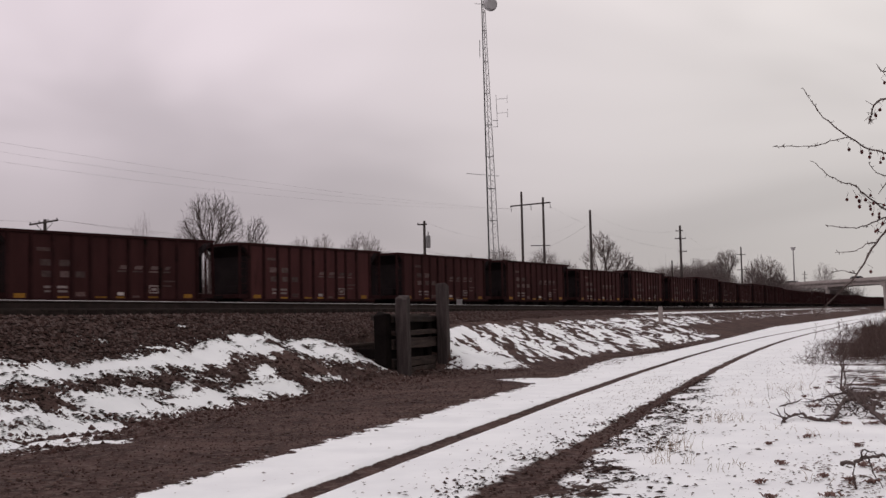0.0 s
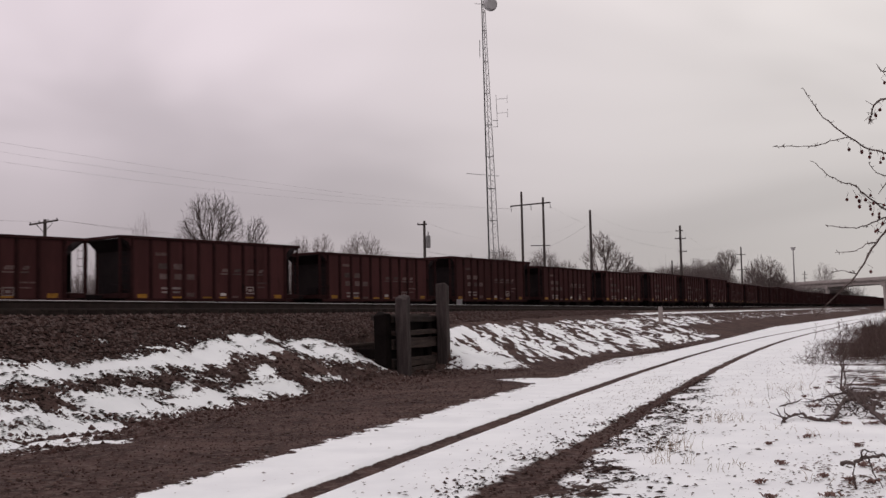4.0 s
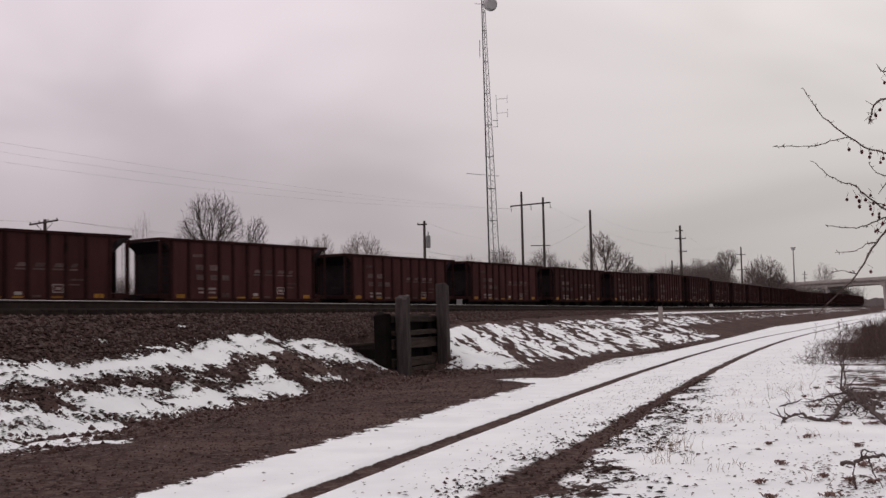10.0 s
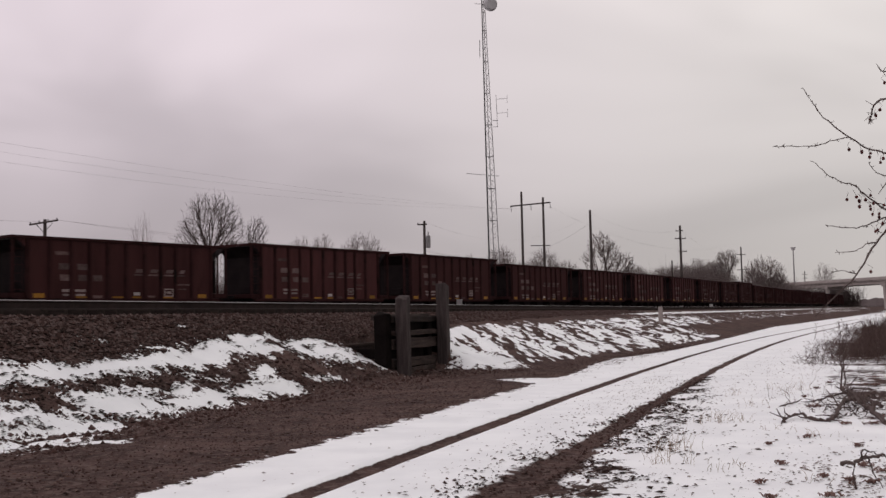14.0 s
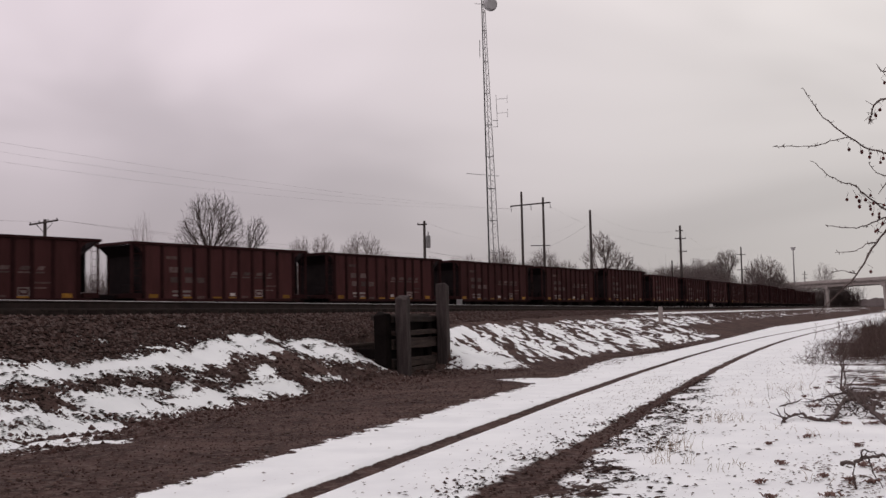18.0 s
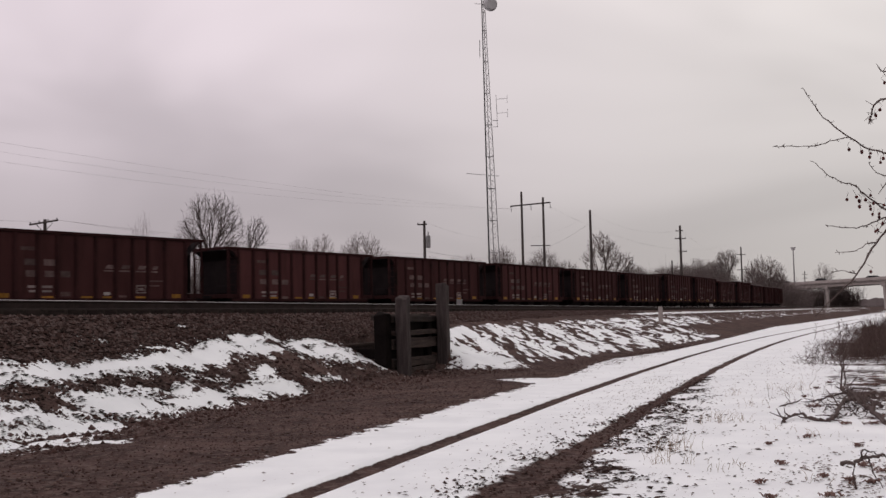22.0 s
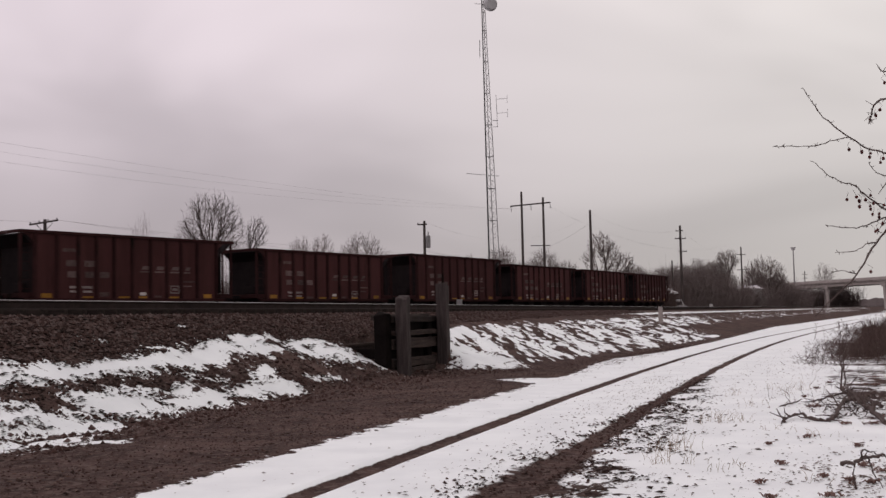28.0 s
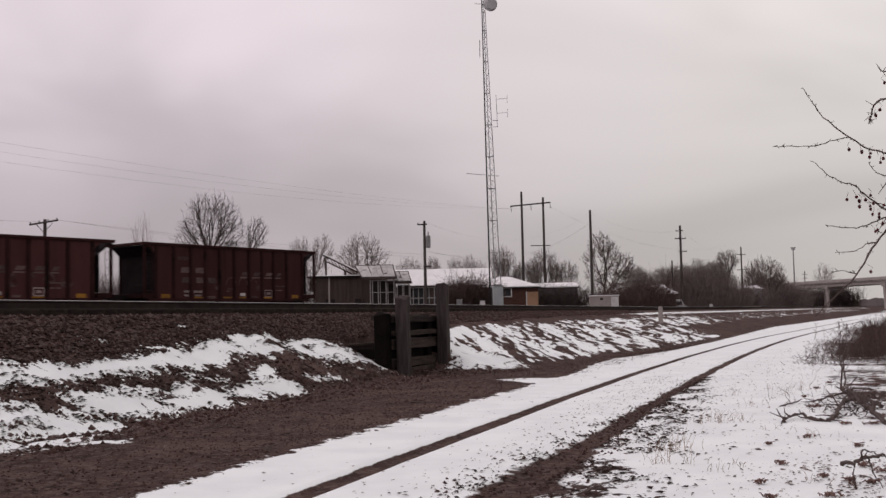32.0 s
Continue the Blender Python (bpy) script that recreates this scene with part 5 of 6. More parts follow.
def build_bridge():
    yaw = math.degrees(math.atan2(BR_D.y, BR_D.x))
    e = group_of("road_bridge", Matrix.Translation(BR_A) @ pose(0, 0, 0, 0, 0, yaw))
    # local x runs along the deck, y to the camera's side is positive
    def top(a):
        return 10.15 - 0.016 * a
    def beam(name, a0, a1, y0, y1, dz0, dz1, mat, label=""):
        bm = bmesh.new()
        add_prism(bm, [(a0, y0, top(a0) + dz0), (a1, y0, top(a1) + dz0), (a1, y0, top(a1) + dz1), (a0, y0, top(a0) + dz1)], (0, y1 - y0, 0))
        return part(name, bm, mat, e, label)
    beam("parapet", -80, 100, 0.0, 0.25, -0.85, 0.0, M_CONCRETE)
    beam("deck", -80, 100, -10.0, 0.0, -1.15, -0.86, M_CONCRETE)
    beam("far_parapet", -80, 100, -10.3, -10.05, -0.85, 0.0, M_CONCRETE)
    for y in (-0.35, -3.4, -6.6, -9.6):
        beam("girder", -80, 100, y - 0.25, y, -2.05, -1.154, M_CONCRETE)
    for a in (-19.0, 1.2, 20.2, 43.0, 66.0):
        z = top(a) - 2.06
        part("pier_cap", box(a - 0.6, a + 0.6, -9.8, -0.1, z - 0.7, z, 0.05), M_CONCRETE, e)
        for y in (-1.0,):
            bm = bmesh.new()
            bmesh.ops.create_cone(bm, cap_ends=True, segments=16, radius1=0.42, radius2=0.55, depth=z - 1.5, matrix=Matrix.Translation((a, y, (z - 0.7 + 0.8) / 2)))
            part("column", bm, M_CONCRETE, e)
    tagged(e, "concrete road bridge on round columns across the railway", "road bridge")


build_bridge()


def road_car(mat, label, tall):
    e = group_of("road_vehicle")
    h = 1.58 if tall else 1.40
    bm = bmesh.new()
    add_prism(bm, [(-2.25, -0.88, 0.35), (2.25, -0.88, 0.35), (2.3, -0.88, 0.75), (1.5, -0.88, 0.98), (0.7, -0.88, h), (-1.4, -0.88, h), (-2.1, -0.88, 1.0), (-2.3, -0.88, 0.8)], (0, 1.76, 0))
    bmesh.ops.bevel(bm, geom=bm.edges[:], offset=0.07, segments=2, affect="EDGES")
    part("body", bm, mat, e)
    for y in (-0.885, 0.875):
        part("side_window", box(-1.45, 0.7, y, y + 0.01, 1.02, h - 0.12), M_GLASS, e)
    for x in (-1.4, 1.4):
        for y in (-0.86, 0.86):
            part("wheel", tube([(x, y - 0.1, 0.33), (x, y + 0.1, 0.33)], 0.33, 14), M_TOWER_DARK, e)
    tagged(e, label, "car", "traffic on the road bridge")
    return e


# seconds at which each passes the middle of the span in view, and its look
TRAFFIC = ((-0.15, 0, 1), (1.15, 0, 0), (20.55, 1, 0), (21.55, 0, 0), (22.55, 0, 1), (23.3, 0, 0), (29.42, 0, 1), (30.62, 1, 0))
VEHICLES = []
for k, (when, light, tall) in enumerate(TRAFFIC):
    VEHICLES.append((k, when, road_car(M_CAR_PAINT if light else M_TOWER_DARK, ("white" if light else "dark") + (" van" if tall else " car") + " driving over the concrete bridge", tall)))


# ---- bare trees and brush ----
def spread(lobes, count, rs):
    """Buds that fill the lobes of a crown, closer together towards its outside."""
    vol = np.array([a * a * b for _, _, a, b in lobes])
    out = []
    for k, (lx, lz, a, b) in enumerate(lobes):
        n = int(round(count * vol[k] / vol.sum()))
        d = rs.randn(n, 3)
        d /= np.linalg.norm(d, axis=1)[:, None]
        rad = (0.12 + 0.88 * rs.rand(n)) ** 0.42
        out.append(np.stack([lx + a * rad * d[:, 0], 0.9 * a * rad * d[:, 1], lz + b * rad * d[:, 2]], -1))
    return np.concatenate(out)


def crown_tree(x, y, z0, lobes, fork, trunk_r, seed, buds=700, tip=0.010, wood=M_BARK, twig=M_TWIG,
               label="bare deciduous tree with a rounded crown of fine twigs", low=0.10, twigs=2, twig_len=0.5, lean=0.0):
    """A tree whose limbs part again and again on their way to the buds of its crown; lobes are x, z, half width, half height
    over its foot, low is how soon the first limbs part."""
    rs = np.random.RandomState(seed)
    B = spread(lobes, buds, rs)
    V, F, VT, FT = [], [], [], []
    full = len(B) ** 0.5

    def run(p, q, ra, rb):
        if ra > 3.0 * tip:
            m = p + (q - p) * 0.5 + rs.randn(3) * 0.03 * np.linalg.norm(q - p)
            tube_into(V, F, [Vector(p), Vector(m), Vector(q)], [ra, (ra + rb) / 2, rb], 6 if ra > 0.07 else 5)
        else:
            tube_into(VT, FT, [Vector(p), Vector(q)], [ra, rb], 3)

    def limb(p, pts, ra, level):
        n = len(pts)
        if n == 1:
            run(p, pts[0], tip, tip * 0.7)
            d = pts[0] - p
            d /= np.linalg.norm(d) + 1e-9
            for _ in range(twigs):
                v = d + 0.5 * rs.randn(3) + np.array((0, 0, 0.15))
                v *= twig_len * (0.35 + 0.8 * rs.rand()) / np.linalg.norm(v)
                s = pts[0] - d * 0.25 * rs.rand()
                tube_into(VT, FT, [Vector(s), Vector(s + v)], [tip * 0.75, tip * 0.35], 3)
            return
        rb = tip + (trunk_r * 0.8 - tip) * (n ** 0.5 - 1) / (full - 1)
        rb = min(ra, rb)
        f = low * (1 + 0.6 * level) if level < 4 else 0.34 + 0.16 * rs.rand()
        c = pts.mean(0)
        q = p + (c - p) * min(f, 0.45) + rs.randn(3) * 0.035 * np.linalg.norm(c - p)
        run(p, q, ra, rb)
        d = pts - q
        d /= np.linalg.norm(d, axis=1)[:, None] + 1e-9
        d -= d.mean(0)
        axis = np.linalg.svd(d + 0.05 * rs.randn(*d.shape), full_matrices=False)[2][0]
        order = np.argsort(d @ axis)
        k = max(1, min(n - 1, int(round(n * (0.34 + 0.32 * rs.rand())))))
        for part_of in (order[:k], order[k:]):
            limb(q, pts[part_of], rb * (0.75 + 0.25 * (len(part_of) / n)), level + 1)

    top = np.array((lean, 0.0, fork))
    tube_into(V, F, [Vector((0, 0, -0.1)), Vector((lean * 0.5 + 0.03, 0.0, fork * 0.5)), Vector(top)], [trunk_r * 1.15, trunk_r, trunk_r * 0.9], 8)
    limb(top, B, trunk_r * 0.85, 0)
    e = group_of("bare_tree", pose(x, y, z0))
    part("trunk", (V, [], F), wood, e)
    part("crown", (VT, [], FT), twig, e, "spreading crown of bare twigs")
    tagged(e, label, "tree", "bare trees beyond the tracks")
    return e


crown_tree(-19.42, 85.0, 1.3, ((0.0, 8.2, 2.75, 2.9), (-2.1, 6.9, 1.3, 1.7), (2.0, 7.1, 1.4, 1.7)), 4.9, 0.26, 5, 1250, 0.0105, M_TWIG, M_TWIG, "large bare tree with a fanned domed crown", 0.07, 2, 0.45)
crown_tree(-16.75, 86.0, 1.3, ((1.0, 7.6, 1.05, 1.4), (0.5, 6.6, 0.7, 0.8)), 4.8, 0.10, 8, 240, 0.0105, M_TWIG, M_TWIG, "smaller bare tree leaning out beside the large one", 0.12, 2, 0.4, 0.2)
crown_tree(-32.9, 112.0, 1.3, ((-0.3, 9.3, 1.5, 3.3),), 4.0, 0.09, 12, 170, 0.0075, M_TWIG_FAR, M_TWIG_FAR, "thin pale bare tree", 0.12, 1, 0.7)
crown_tree(-22.6, 90.0, 1.3, ((0.0, 4.9, 2.2, 2.3), (1.4, 5.6, 1.2, 1.8)), 1.0, 0.10, 13, 420, 0.0075, M_TWIG_MID, M_TWIG_MID, "low bare tree at the edge of the hedge", 0.08, 2, 0.5)
T1 = crown_tree(-17.0, 130.0, 1.3, ((-1.4, 9.0, 1.7, 1.8), (1.6, 9.2, 1.6, 2.0), (0.0, 7.2, 1.9, 1.7)), 2.8, 0.2, 21, 460, 0.0185, M_TWIG_MID, M_TWIG_MID, "bare tree with two rounded crowns side by side", 0.10, 2, 0.55)
T2 = crown_tree(-10.4, 130.0, 1.3, ((0.0, 8.7, 2.8, 2.3), (-2.1, 7.8, 1.6, 1.7), (2.5, 7.3, 1.5, 1.9)), 3.0, 0.22, 22, 540, 0.0175, M_TWIG_MID, M_TWIG_MID, "broad bare tree with a hazy round crown", 0.10, 2, 0.55)
T3 = crown_tree(20.3, 130.0, 1.3, ((-0.2, 9.0, 1.8, 1.6), (-1.7, 7.3, 1.1, 1.3), (1.1, 7.4, 1.7, 1.8), (2.7, 6.1, 1.6, 1.9), (3.8, 4.8, 1.5, 1.7), (1.0, 4.6, 2.1, 1.6), (-1.1, 4.8, 1.3, 1.4)), 1.9, 0.24, 33, 1100, 0.0225, M_TWIG, M_TWIG_MID, "dense uneven bare tree standing by the white shed", 0.10, 2, 0.5)
crown_tree(55.8, 200.0, 1.2, ((0.0, 9.9, 2.6, 2.3), (-1.2, 8.5, 1.7, 1.4)), 5.6, 0.24, 41, 480, 0.0270, M_TWIG_MID, M_TWIG_MID, "tall bare tree with a round crown", 0.10, 2, 0.6)
T4 = crown_tree(81.8, 260.0, 1.2, ((0.0, 8.2, 5.9, 5.6), (-3.1, 6.8, 3.1, 4.2), (3.2, 6.4, 2.8, 4.0)), 0.9, 0.34, 42, 1300, 0.0380, M_TWIG_MID, M_TWIG_MID, "broad dense bare tree with a domed crown", 0.06, 2, 1.0)
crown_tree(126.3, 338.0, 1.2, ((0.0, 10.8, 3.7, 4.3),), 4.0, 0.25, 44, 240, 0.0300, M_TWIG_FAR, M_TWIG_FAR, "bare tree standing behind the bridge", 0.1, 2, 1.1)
rt = random.Random(77)
ROWS = (  # further bare trees: from x, y to x, y, how many, least and most scale, which kinds
    (-27.5, 132, -21.5, 150, 4, 0.66, 0.86, (0, 1)), (-14.0, 150, -1.5, 152, 5, 0.66, 0.84, (0, 1)), (2.6, 150, 20.0, 160, 10, 0.72, 0.92, (0, 1)),
    (25.5, 140, 37.5, 165, 7, 0.60, 0.70, (0, 1, 2)), (38.6, 168, 62.0, 222, 13, 0.74, 0.92, (1, 2, 2)), (41.0, 174, 52.0, 200, 3, 0.50, 0.60, (3,)),
    (76.5, 252, 99.0, 300, 5, 0.90, 1.05, (1, 2)), (-0.6, 107.5, 2.2, 109.0, 3, 0.36, 0.42, (0, 1, 2)))
for xa, ya, xb, yb, n, lo, hi, kinds in ROWS:
    for i in range(n):
        f = (i + 0.5 * rt.random()) / max(1, n - 0.5)
        k = lo + (hi - lo) * rt.random()
        ob = copy_thing((T1, T2, T3, T4)[kinds[i % len(kinds)]], pose(xa + (xb - xa) * f, ya + (yb - ya) * f, 1.2, 0, 0, rt.random() * 360))
        ob.scale = (k, k, k * (0.92 + 0.16 * rt.random()))
        tagged(ob, "bare tree in the hazy row behind the houses" if xb < 30 else "bare tree in the dark grove by the railway")


def thicket(name, spots, h, n, seed, mat, label, r=0.02, jitter=1.0, z0=1.2, ground=False, lean=0.35):
    """Tangled brush: many thin forked stems round the given spots, in one mesh."""
    rnd = random.Random(seed)
    V, F = [], []
    clump = [rnd.random() ** 1.5 for _ in spots]
    for i in range(n):
        x, y = spots[i % len(spots)]
        x, y = x + rnd.gauss(0, jitter), y + rnd.gauss(0, jitter)
        zb = z0
        if ground:
            u, w = x * SN + y * CS, x * CS - y * SN
            zb = float(height(np.array(u), np.array(w)))
        hh = h * (0.30 + 0.55 * rnd.random() + 0.55 * clump[i % len(spots)])
        d = Vector((rnd.gauss(0, lean), rnd.gauss(0, lean), 1.0)).normalized()
        p = Vector((x, y, zb))
        a = p + d * hh * 0.5
        b = a + (d + Vector((rnd.gauss(0, 0.3), rnd.gauss(0, 0.3), 0.1))).normalized() * hh * 0.5
        tube_into(V, F, [p, a, b], [r, r * 0.75, r * 0.35], 3)
        for k in range(4):
            f = 0.35 + 0.6 * rnd.random()
            s = p.lerp(a, f * 2) if f < 0.5 else a.lerp(b, f * 2 - 1)
            t = s + (d + Vector((rnd.gauss(0, 0.75), rnd.gauss(0, 0.75), rnd.gauss(0, 0.35)))).normalized() * hh * (0.18 + 0.25 * rnd.random())
            tube_into(V, F, [s, t], [r * 0.6, r * 0.3], 3)
    tagged(part(name, (V, [], F), mat), label, "brush", kind="stuff")


def line_of(x0, y0, x1, y1, n):
    return [(x0 + (x1 - x0) * i / (n - 1), y0 + (y1 - y0) * i / (n - 1)) for i in range(n)]


thicket("far_hedge", line_of(-38, 84, -13, 99, 40), 4.2, 3000, 61, M_TWIG_MID, "tall bare hedge behind the passing train", 0.024, 0.9)
thicket("grove_brush", line_of(36, 164, 54, 198, 20) + line_of(54, 198, 78, 250, 20) + line_of(79, 262, 101, 300, 16), 5.8, 4600, 62, M_TWIG_MID, "dark tangled brush under the grove", 0.020, 1.6)
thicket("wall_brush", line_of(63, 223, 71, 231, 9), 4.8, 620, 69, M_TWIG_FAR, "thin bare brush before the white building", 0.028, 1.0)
thicket("yard_brush", line_of(19.5, 122, 29.0, 138, 16) + line_of(25.5, 134, 29.8, 143, 8), 3.5, 3400, 63, M_TWIG_RED2, "reddish bare brush behind the storage shed", 0.018, 1.2)
thicket("house_shrubs", line_of(-0.6, 107, 4.4, 109.5, 8), 3.3, 900, 64, M_TWIG_RED2, "bare shrubs in front of the long house", 0.024, 0.6)
thicket("house_shrubs", line_of(2.6, 107.3, 4.1, 107.8, 3), 4.0, 420, 70, M_TWIG_RED2, "rounded brown bush before the brown house", 0.022, 0.45)
thicket("shop_shrubs", line_of(9.5, 117, 16.5, 120, 8), 3.5, 640, 65, M_TWIG, "bare shrubs beside the low shop", 0.024, 0.6)
thicket("bridge_brush", line_of(151, 420, 171, 426, 14), 8.6, 1700, 66, M_TWIG, "dark brush on the slope beyond the bridge", 0.05, 1.5)
thicket("far_slope_brush", line_of(132, 385, 148, 398, 10), 7.0, 1300, 68, M_TWIG, "bare brush past the bridge beside the track", 0.05, 1.5)
thicket("bridge_slope_brush", line_of(87, 262, 106, 302, 14), 6.0, 1300, 67, M_TWIG_MID, "bare brush at the bridge's end", 0.035, 1.8)


def build_skyline():
    """Low woods all round on the horizon, with an uneven top."""
    r = np.random.RandomState(9)
    V, F = [], []
    n = 2600
    hs = 3.5 + 4 * field(np.arange(n) * 1.0, np.zeros(n), 11.0, 15) + 3 * field(np.arange(n) * 1.0, np.zeros(n), 2.5, 16) + 2.5 * r.rand(n)
    for i in range(n):
        a = 2 * math.pi * i / n
        x, y = 1300 * math.sin(a), 1300 * math.cos(a)
        V += [(x, y, -2.0), (x, y, 1.0 + hs[i]), (x * 1.02, y * 1.02, -2.0)]
    for i in range(n):
        j = (i + 1) % n
        F += [(3 * i, 3 * j, 3 * j + 1, 3 * i + 1), (3 * i + 1, 3 * j + 1, 3 * j + 2, 3 * i + 2)]
    tagged(part("backdrop", (V, [], F), M_HAZE), "hazy line of far bare woods on the horizon", "backdrop", kind="structure")


build_skyline()


# ---- roadside brush, fallen branches and litter on the near right ----
def w_line(u0, w0, u1, w1, n):
    return [xy_of(u0 + (u1 - u0) * i / (n - 1), w0 + (w1 - w0) * i / (n - 1)) for i in range(n)]


thicket("roadside_brush", w_line(29, 0.3, 50, 1.3, 20), 0.13, 1000, 78, M_TWIG_RED, "flattened dead brush reaching out over the snow", 0.006, 0.45, 0, True, 1.8)
thicket("roadside_brush", w_line(30, 1.6, 44, 1.9, 16), 0.27, 1500, 71, M_TWIG_RED, "low tangle of reddish bare brush beside the road", 0.006, 0.55, 0, True, 1.2)
thicket("roadside_brush", w_line(32, 3.2, 60, 4.4, 30), 0.70, 1500, 72, M_TWIG_RED, "taller tangle of bare brush behind the roadside", 0.008, 0.8, 0, True, 0.9)
thicket("roadside_brush", w_line(50, 3.6, 130, 13.5, 22), 1.05, 1900, 73, M_TWIG_RED, "bare brush lining the road into the distance", 0.012, 1.1, 0, True, 0.7)
thicket("roadside_brush", w_line(34, 2.0, 75, 4.4, 34), 0.42, 1500, 76, M_TWIG_RED, "thick low brush along the edge of the road", 0.007, 0.7, 0, True, 1.2)
thicket("dead_twigs", w_line(16.2, 0.2, 19.5, 1.3, 7), 0.14, 90, 77, M_TWIG_RED, "few dead twigs lying on the snow", 0.004, 0.35, 0, True, 2.2)
thicket("dead_twigs", w_line(15.2, 0.55, 18.2, 1.0, 6), 0.18, 130, 79, M_FRUIT_WOOD, "dark tangle of dead twigs among fallen limbs", 0.008, 0.28, 0, True, 2.0)
thicket("weed_stalks", w_line(17, -0.2, 27, 1.8, 12), 0.30, 34, 74, M_TWIG_RED, "thin dead weed stalks in the snow", 0.003, 0.5, 0, True, 0.5)


def ground_at(x, y):
    u, w = x * SN + y * CS, x * CS - y * SN
    return float(bumpy(np.array([u]), np.array([w]))[0])


def sapling(x, y, h, seed, label):
    rnd = random.Random(seed)
    e = group_of("sapling", pose(x, y, ground_at(x, y) - 0.02))
    stem = [Vector((0.02 * math.sin(2.1 * k + seed), 0.02 * math.cos(1.7 * k), h * k / 6)) for k in range(7)]
    part("trunk", tube(stem, [0.018, 0.016, 0.014, 0.012, 0.009, 0.006, 0.003], 6), M_FRUIT_WOOD, e)
    for k in range(13):
        f = 0.3 + 0.65 * k / 12
        p = stem[min(5, int(f * 6))].lerp(stem[min(6, int(f * 6) + 1)], f * 6 - int(f * 6))
        a = 2.4 * k
        d = Vector((0.7 * math.cos(a), 0.7 * math.sin(a), 0.9 + 0.4 * rnd.random())).normalized()
        ln = (0.12 + 0.16 * rnd.random()) * (1.3 - f)
        q = p + d * ln
        part("twig", tube([p, q, q + (d + Vector((0, 0, 0.5))).normalized() * ln * 0.7], [0.005, 0.0035, 0.0018], 4), M_TWIG_RED, e)
    tagged(e, label, "sapling")


sapling(7.22, 18.7, 1.28, 4, "thin bare sapling standing in the snow")
sapling(7.55, 19.4, 0.95, 6, "thin bare sapling among brush")


def fallen_branch(pts, r0, seed, label, forks=6, mat=M_FRUIT_WOOD):
    """A dead limb lying on the snow; its points are x, y and height over the ground."""
    rnd = random.Random(seed)
    P = [Vector((x, y, ground_at(x, y) + z)) for x, y, z in pts]
    e = group_of("fallen_branch", Matrix.Translation(P[0]))
    C = [p - P[0] for p in P]
    Q = []
    for i in range(len(C) - 1):
        a, b, c, d = C[max(0, i - 1)], C[i], C[i + 1], C[min(len(C) - 1, i + 2)]
        for t in (0.0, 0.2, 0.4, 0.6, 0.8):
            q = 0.5 * (2 * b + (c - a) * t + (2 * a - 5 * b + 4 * c - d) * t * t + (3 * b - a - 3 * c + d) * t ** 3)
            Q.append(q + Vector((rnd.gauss(0, 0.45), rnd.gauss(0, 0.6), rnd.gauss(0, 0.4))) * r0 * (1 if Q else 0))
    Q.append(C[-1])
    k = len(Q)
    part("limb", tube(Q, [r0 * (1 - 0.7 * i / (k - 1)) * (0.8 + 0.4 * rnd.random()) for i in range(k)], 7), mat, e)
    for i in range(forks):
        f = (0.2 + 0.75 * rnd.random()) * (k - 1)
        j = min(int(f), k - 2)
        s = Q[j].lerp(Q[j + 1], f - j)
        ax = (Q[j + 1] - Q[j]).normalized()
        d = (ax * 0.6 + Vector((rnd.gauss(0, 0.6), rnd.gauss(0, 0.6), abs(rnd.gauss(0, 0.22)) + 0.05))).normalized()
        ln = (3.0 + 8.0 * rnd.random()) * r0
        t1 = s + d * ln * 0.5
        t2 = t1 + (d + Vector((rnd.gauss(0, 0.3), rnd.gauss(0, 0.3), rnd.gauss(0, 0.2)))).normalized() * ln * 0.5
        part("side_twig", tube([s, t1, t2], [r0 * 0.35, r0 * 0.25, r0 * 0.12], 5), mat, e)
    tagged(e, label, "branch", "dead branches on the snow")


fallen_branch([(4.30, 13.21, 0.0), (4.58, 13.78, 0.04), (4.85, 14.11, 0.05), (4.92, 13.71, 0.03), (5.08, 13.60, 0.03), (5.47, 14.36, 0.06), (5.97, 15.38, 0.10), (6.25, 15.75, 0.10)][::-1], 0.034, 1, "dead branch lying across the snow", 14)
fallen_branch([(7.16, 18.5, 0.06), (6.75, 17.19, 0.12), (6.37, 15.85, 0.10), (6.13, 14.96, 0.08), (5.86, 14.01, 0.06), (5.58, 13.05, 0.03)][::-1], 0.038, 2, "thick dead limb lying on the snow", 26)
fallen_branch([(5.74, 16.03, 0.02), (6.16, 16.56, 0.06), (6.52, 16.67, 0.10), (6.45, 15.83, 0.10), (6.25, 14.74, 0.06)][::-1], 0.030, 3, "forked dead branch in the brush", 16)
fallen_branch([(5.10, 15.70, 0.0), (5.35, 15.93, 0.03), (5.71, 16.46, 0.04)], 0.016, 4, "short dead stick half sunk in the snow", 5)
fallen_branch([(3.284, 8.60, 0.215), (3.388, 8.60, 0.225), (3.484, 8.60, 0.26), (3.579, 8.60, 0.268), (3.70, 8.60, 0.27), (4.05, 8.62, 0.28)], 0.021, 7, "broken limb propped above the snow on a stick", 4)
fallen_branch([(3.399, 8.60, -0.03), (3.391, 8.60, 0.10), (3.388, 8.60, 0.225)], 0.010, 8, "upright stick under the broken limb", 0)
fallen_branch([(3.456, 8.60, 0.26), (3.473, 8.60, 0.325), (3.534, 8.60, 0.305), (3.64, 8.60, 0.26)], 0.011, 9, "short broken fork above the limb", 3)
fallen_branch([(3.521, 8.60, 0.245), (3.553, 8.60, 0.13), (3.631, 8.60, -0.005)], 0.008, 10, "thin broken twig hanging to the snow", 1)


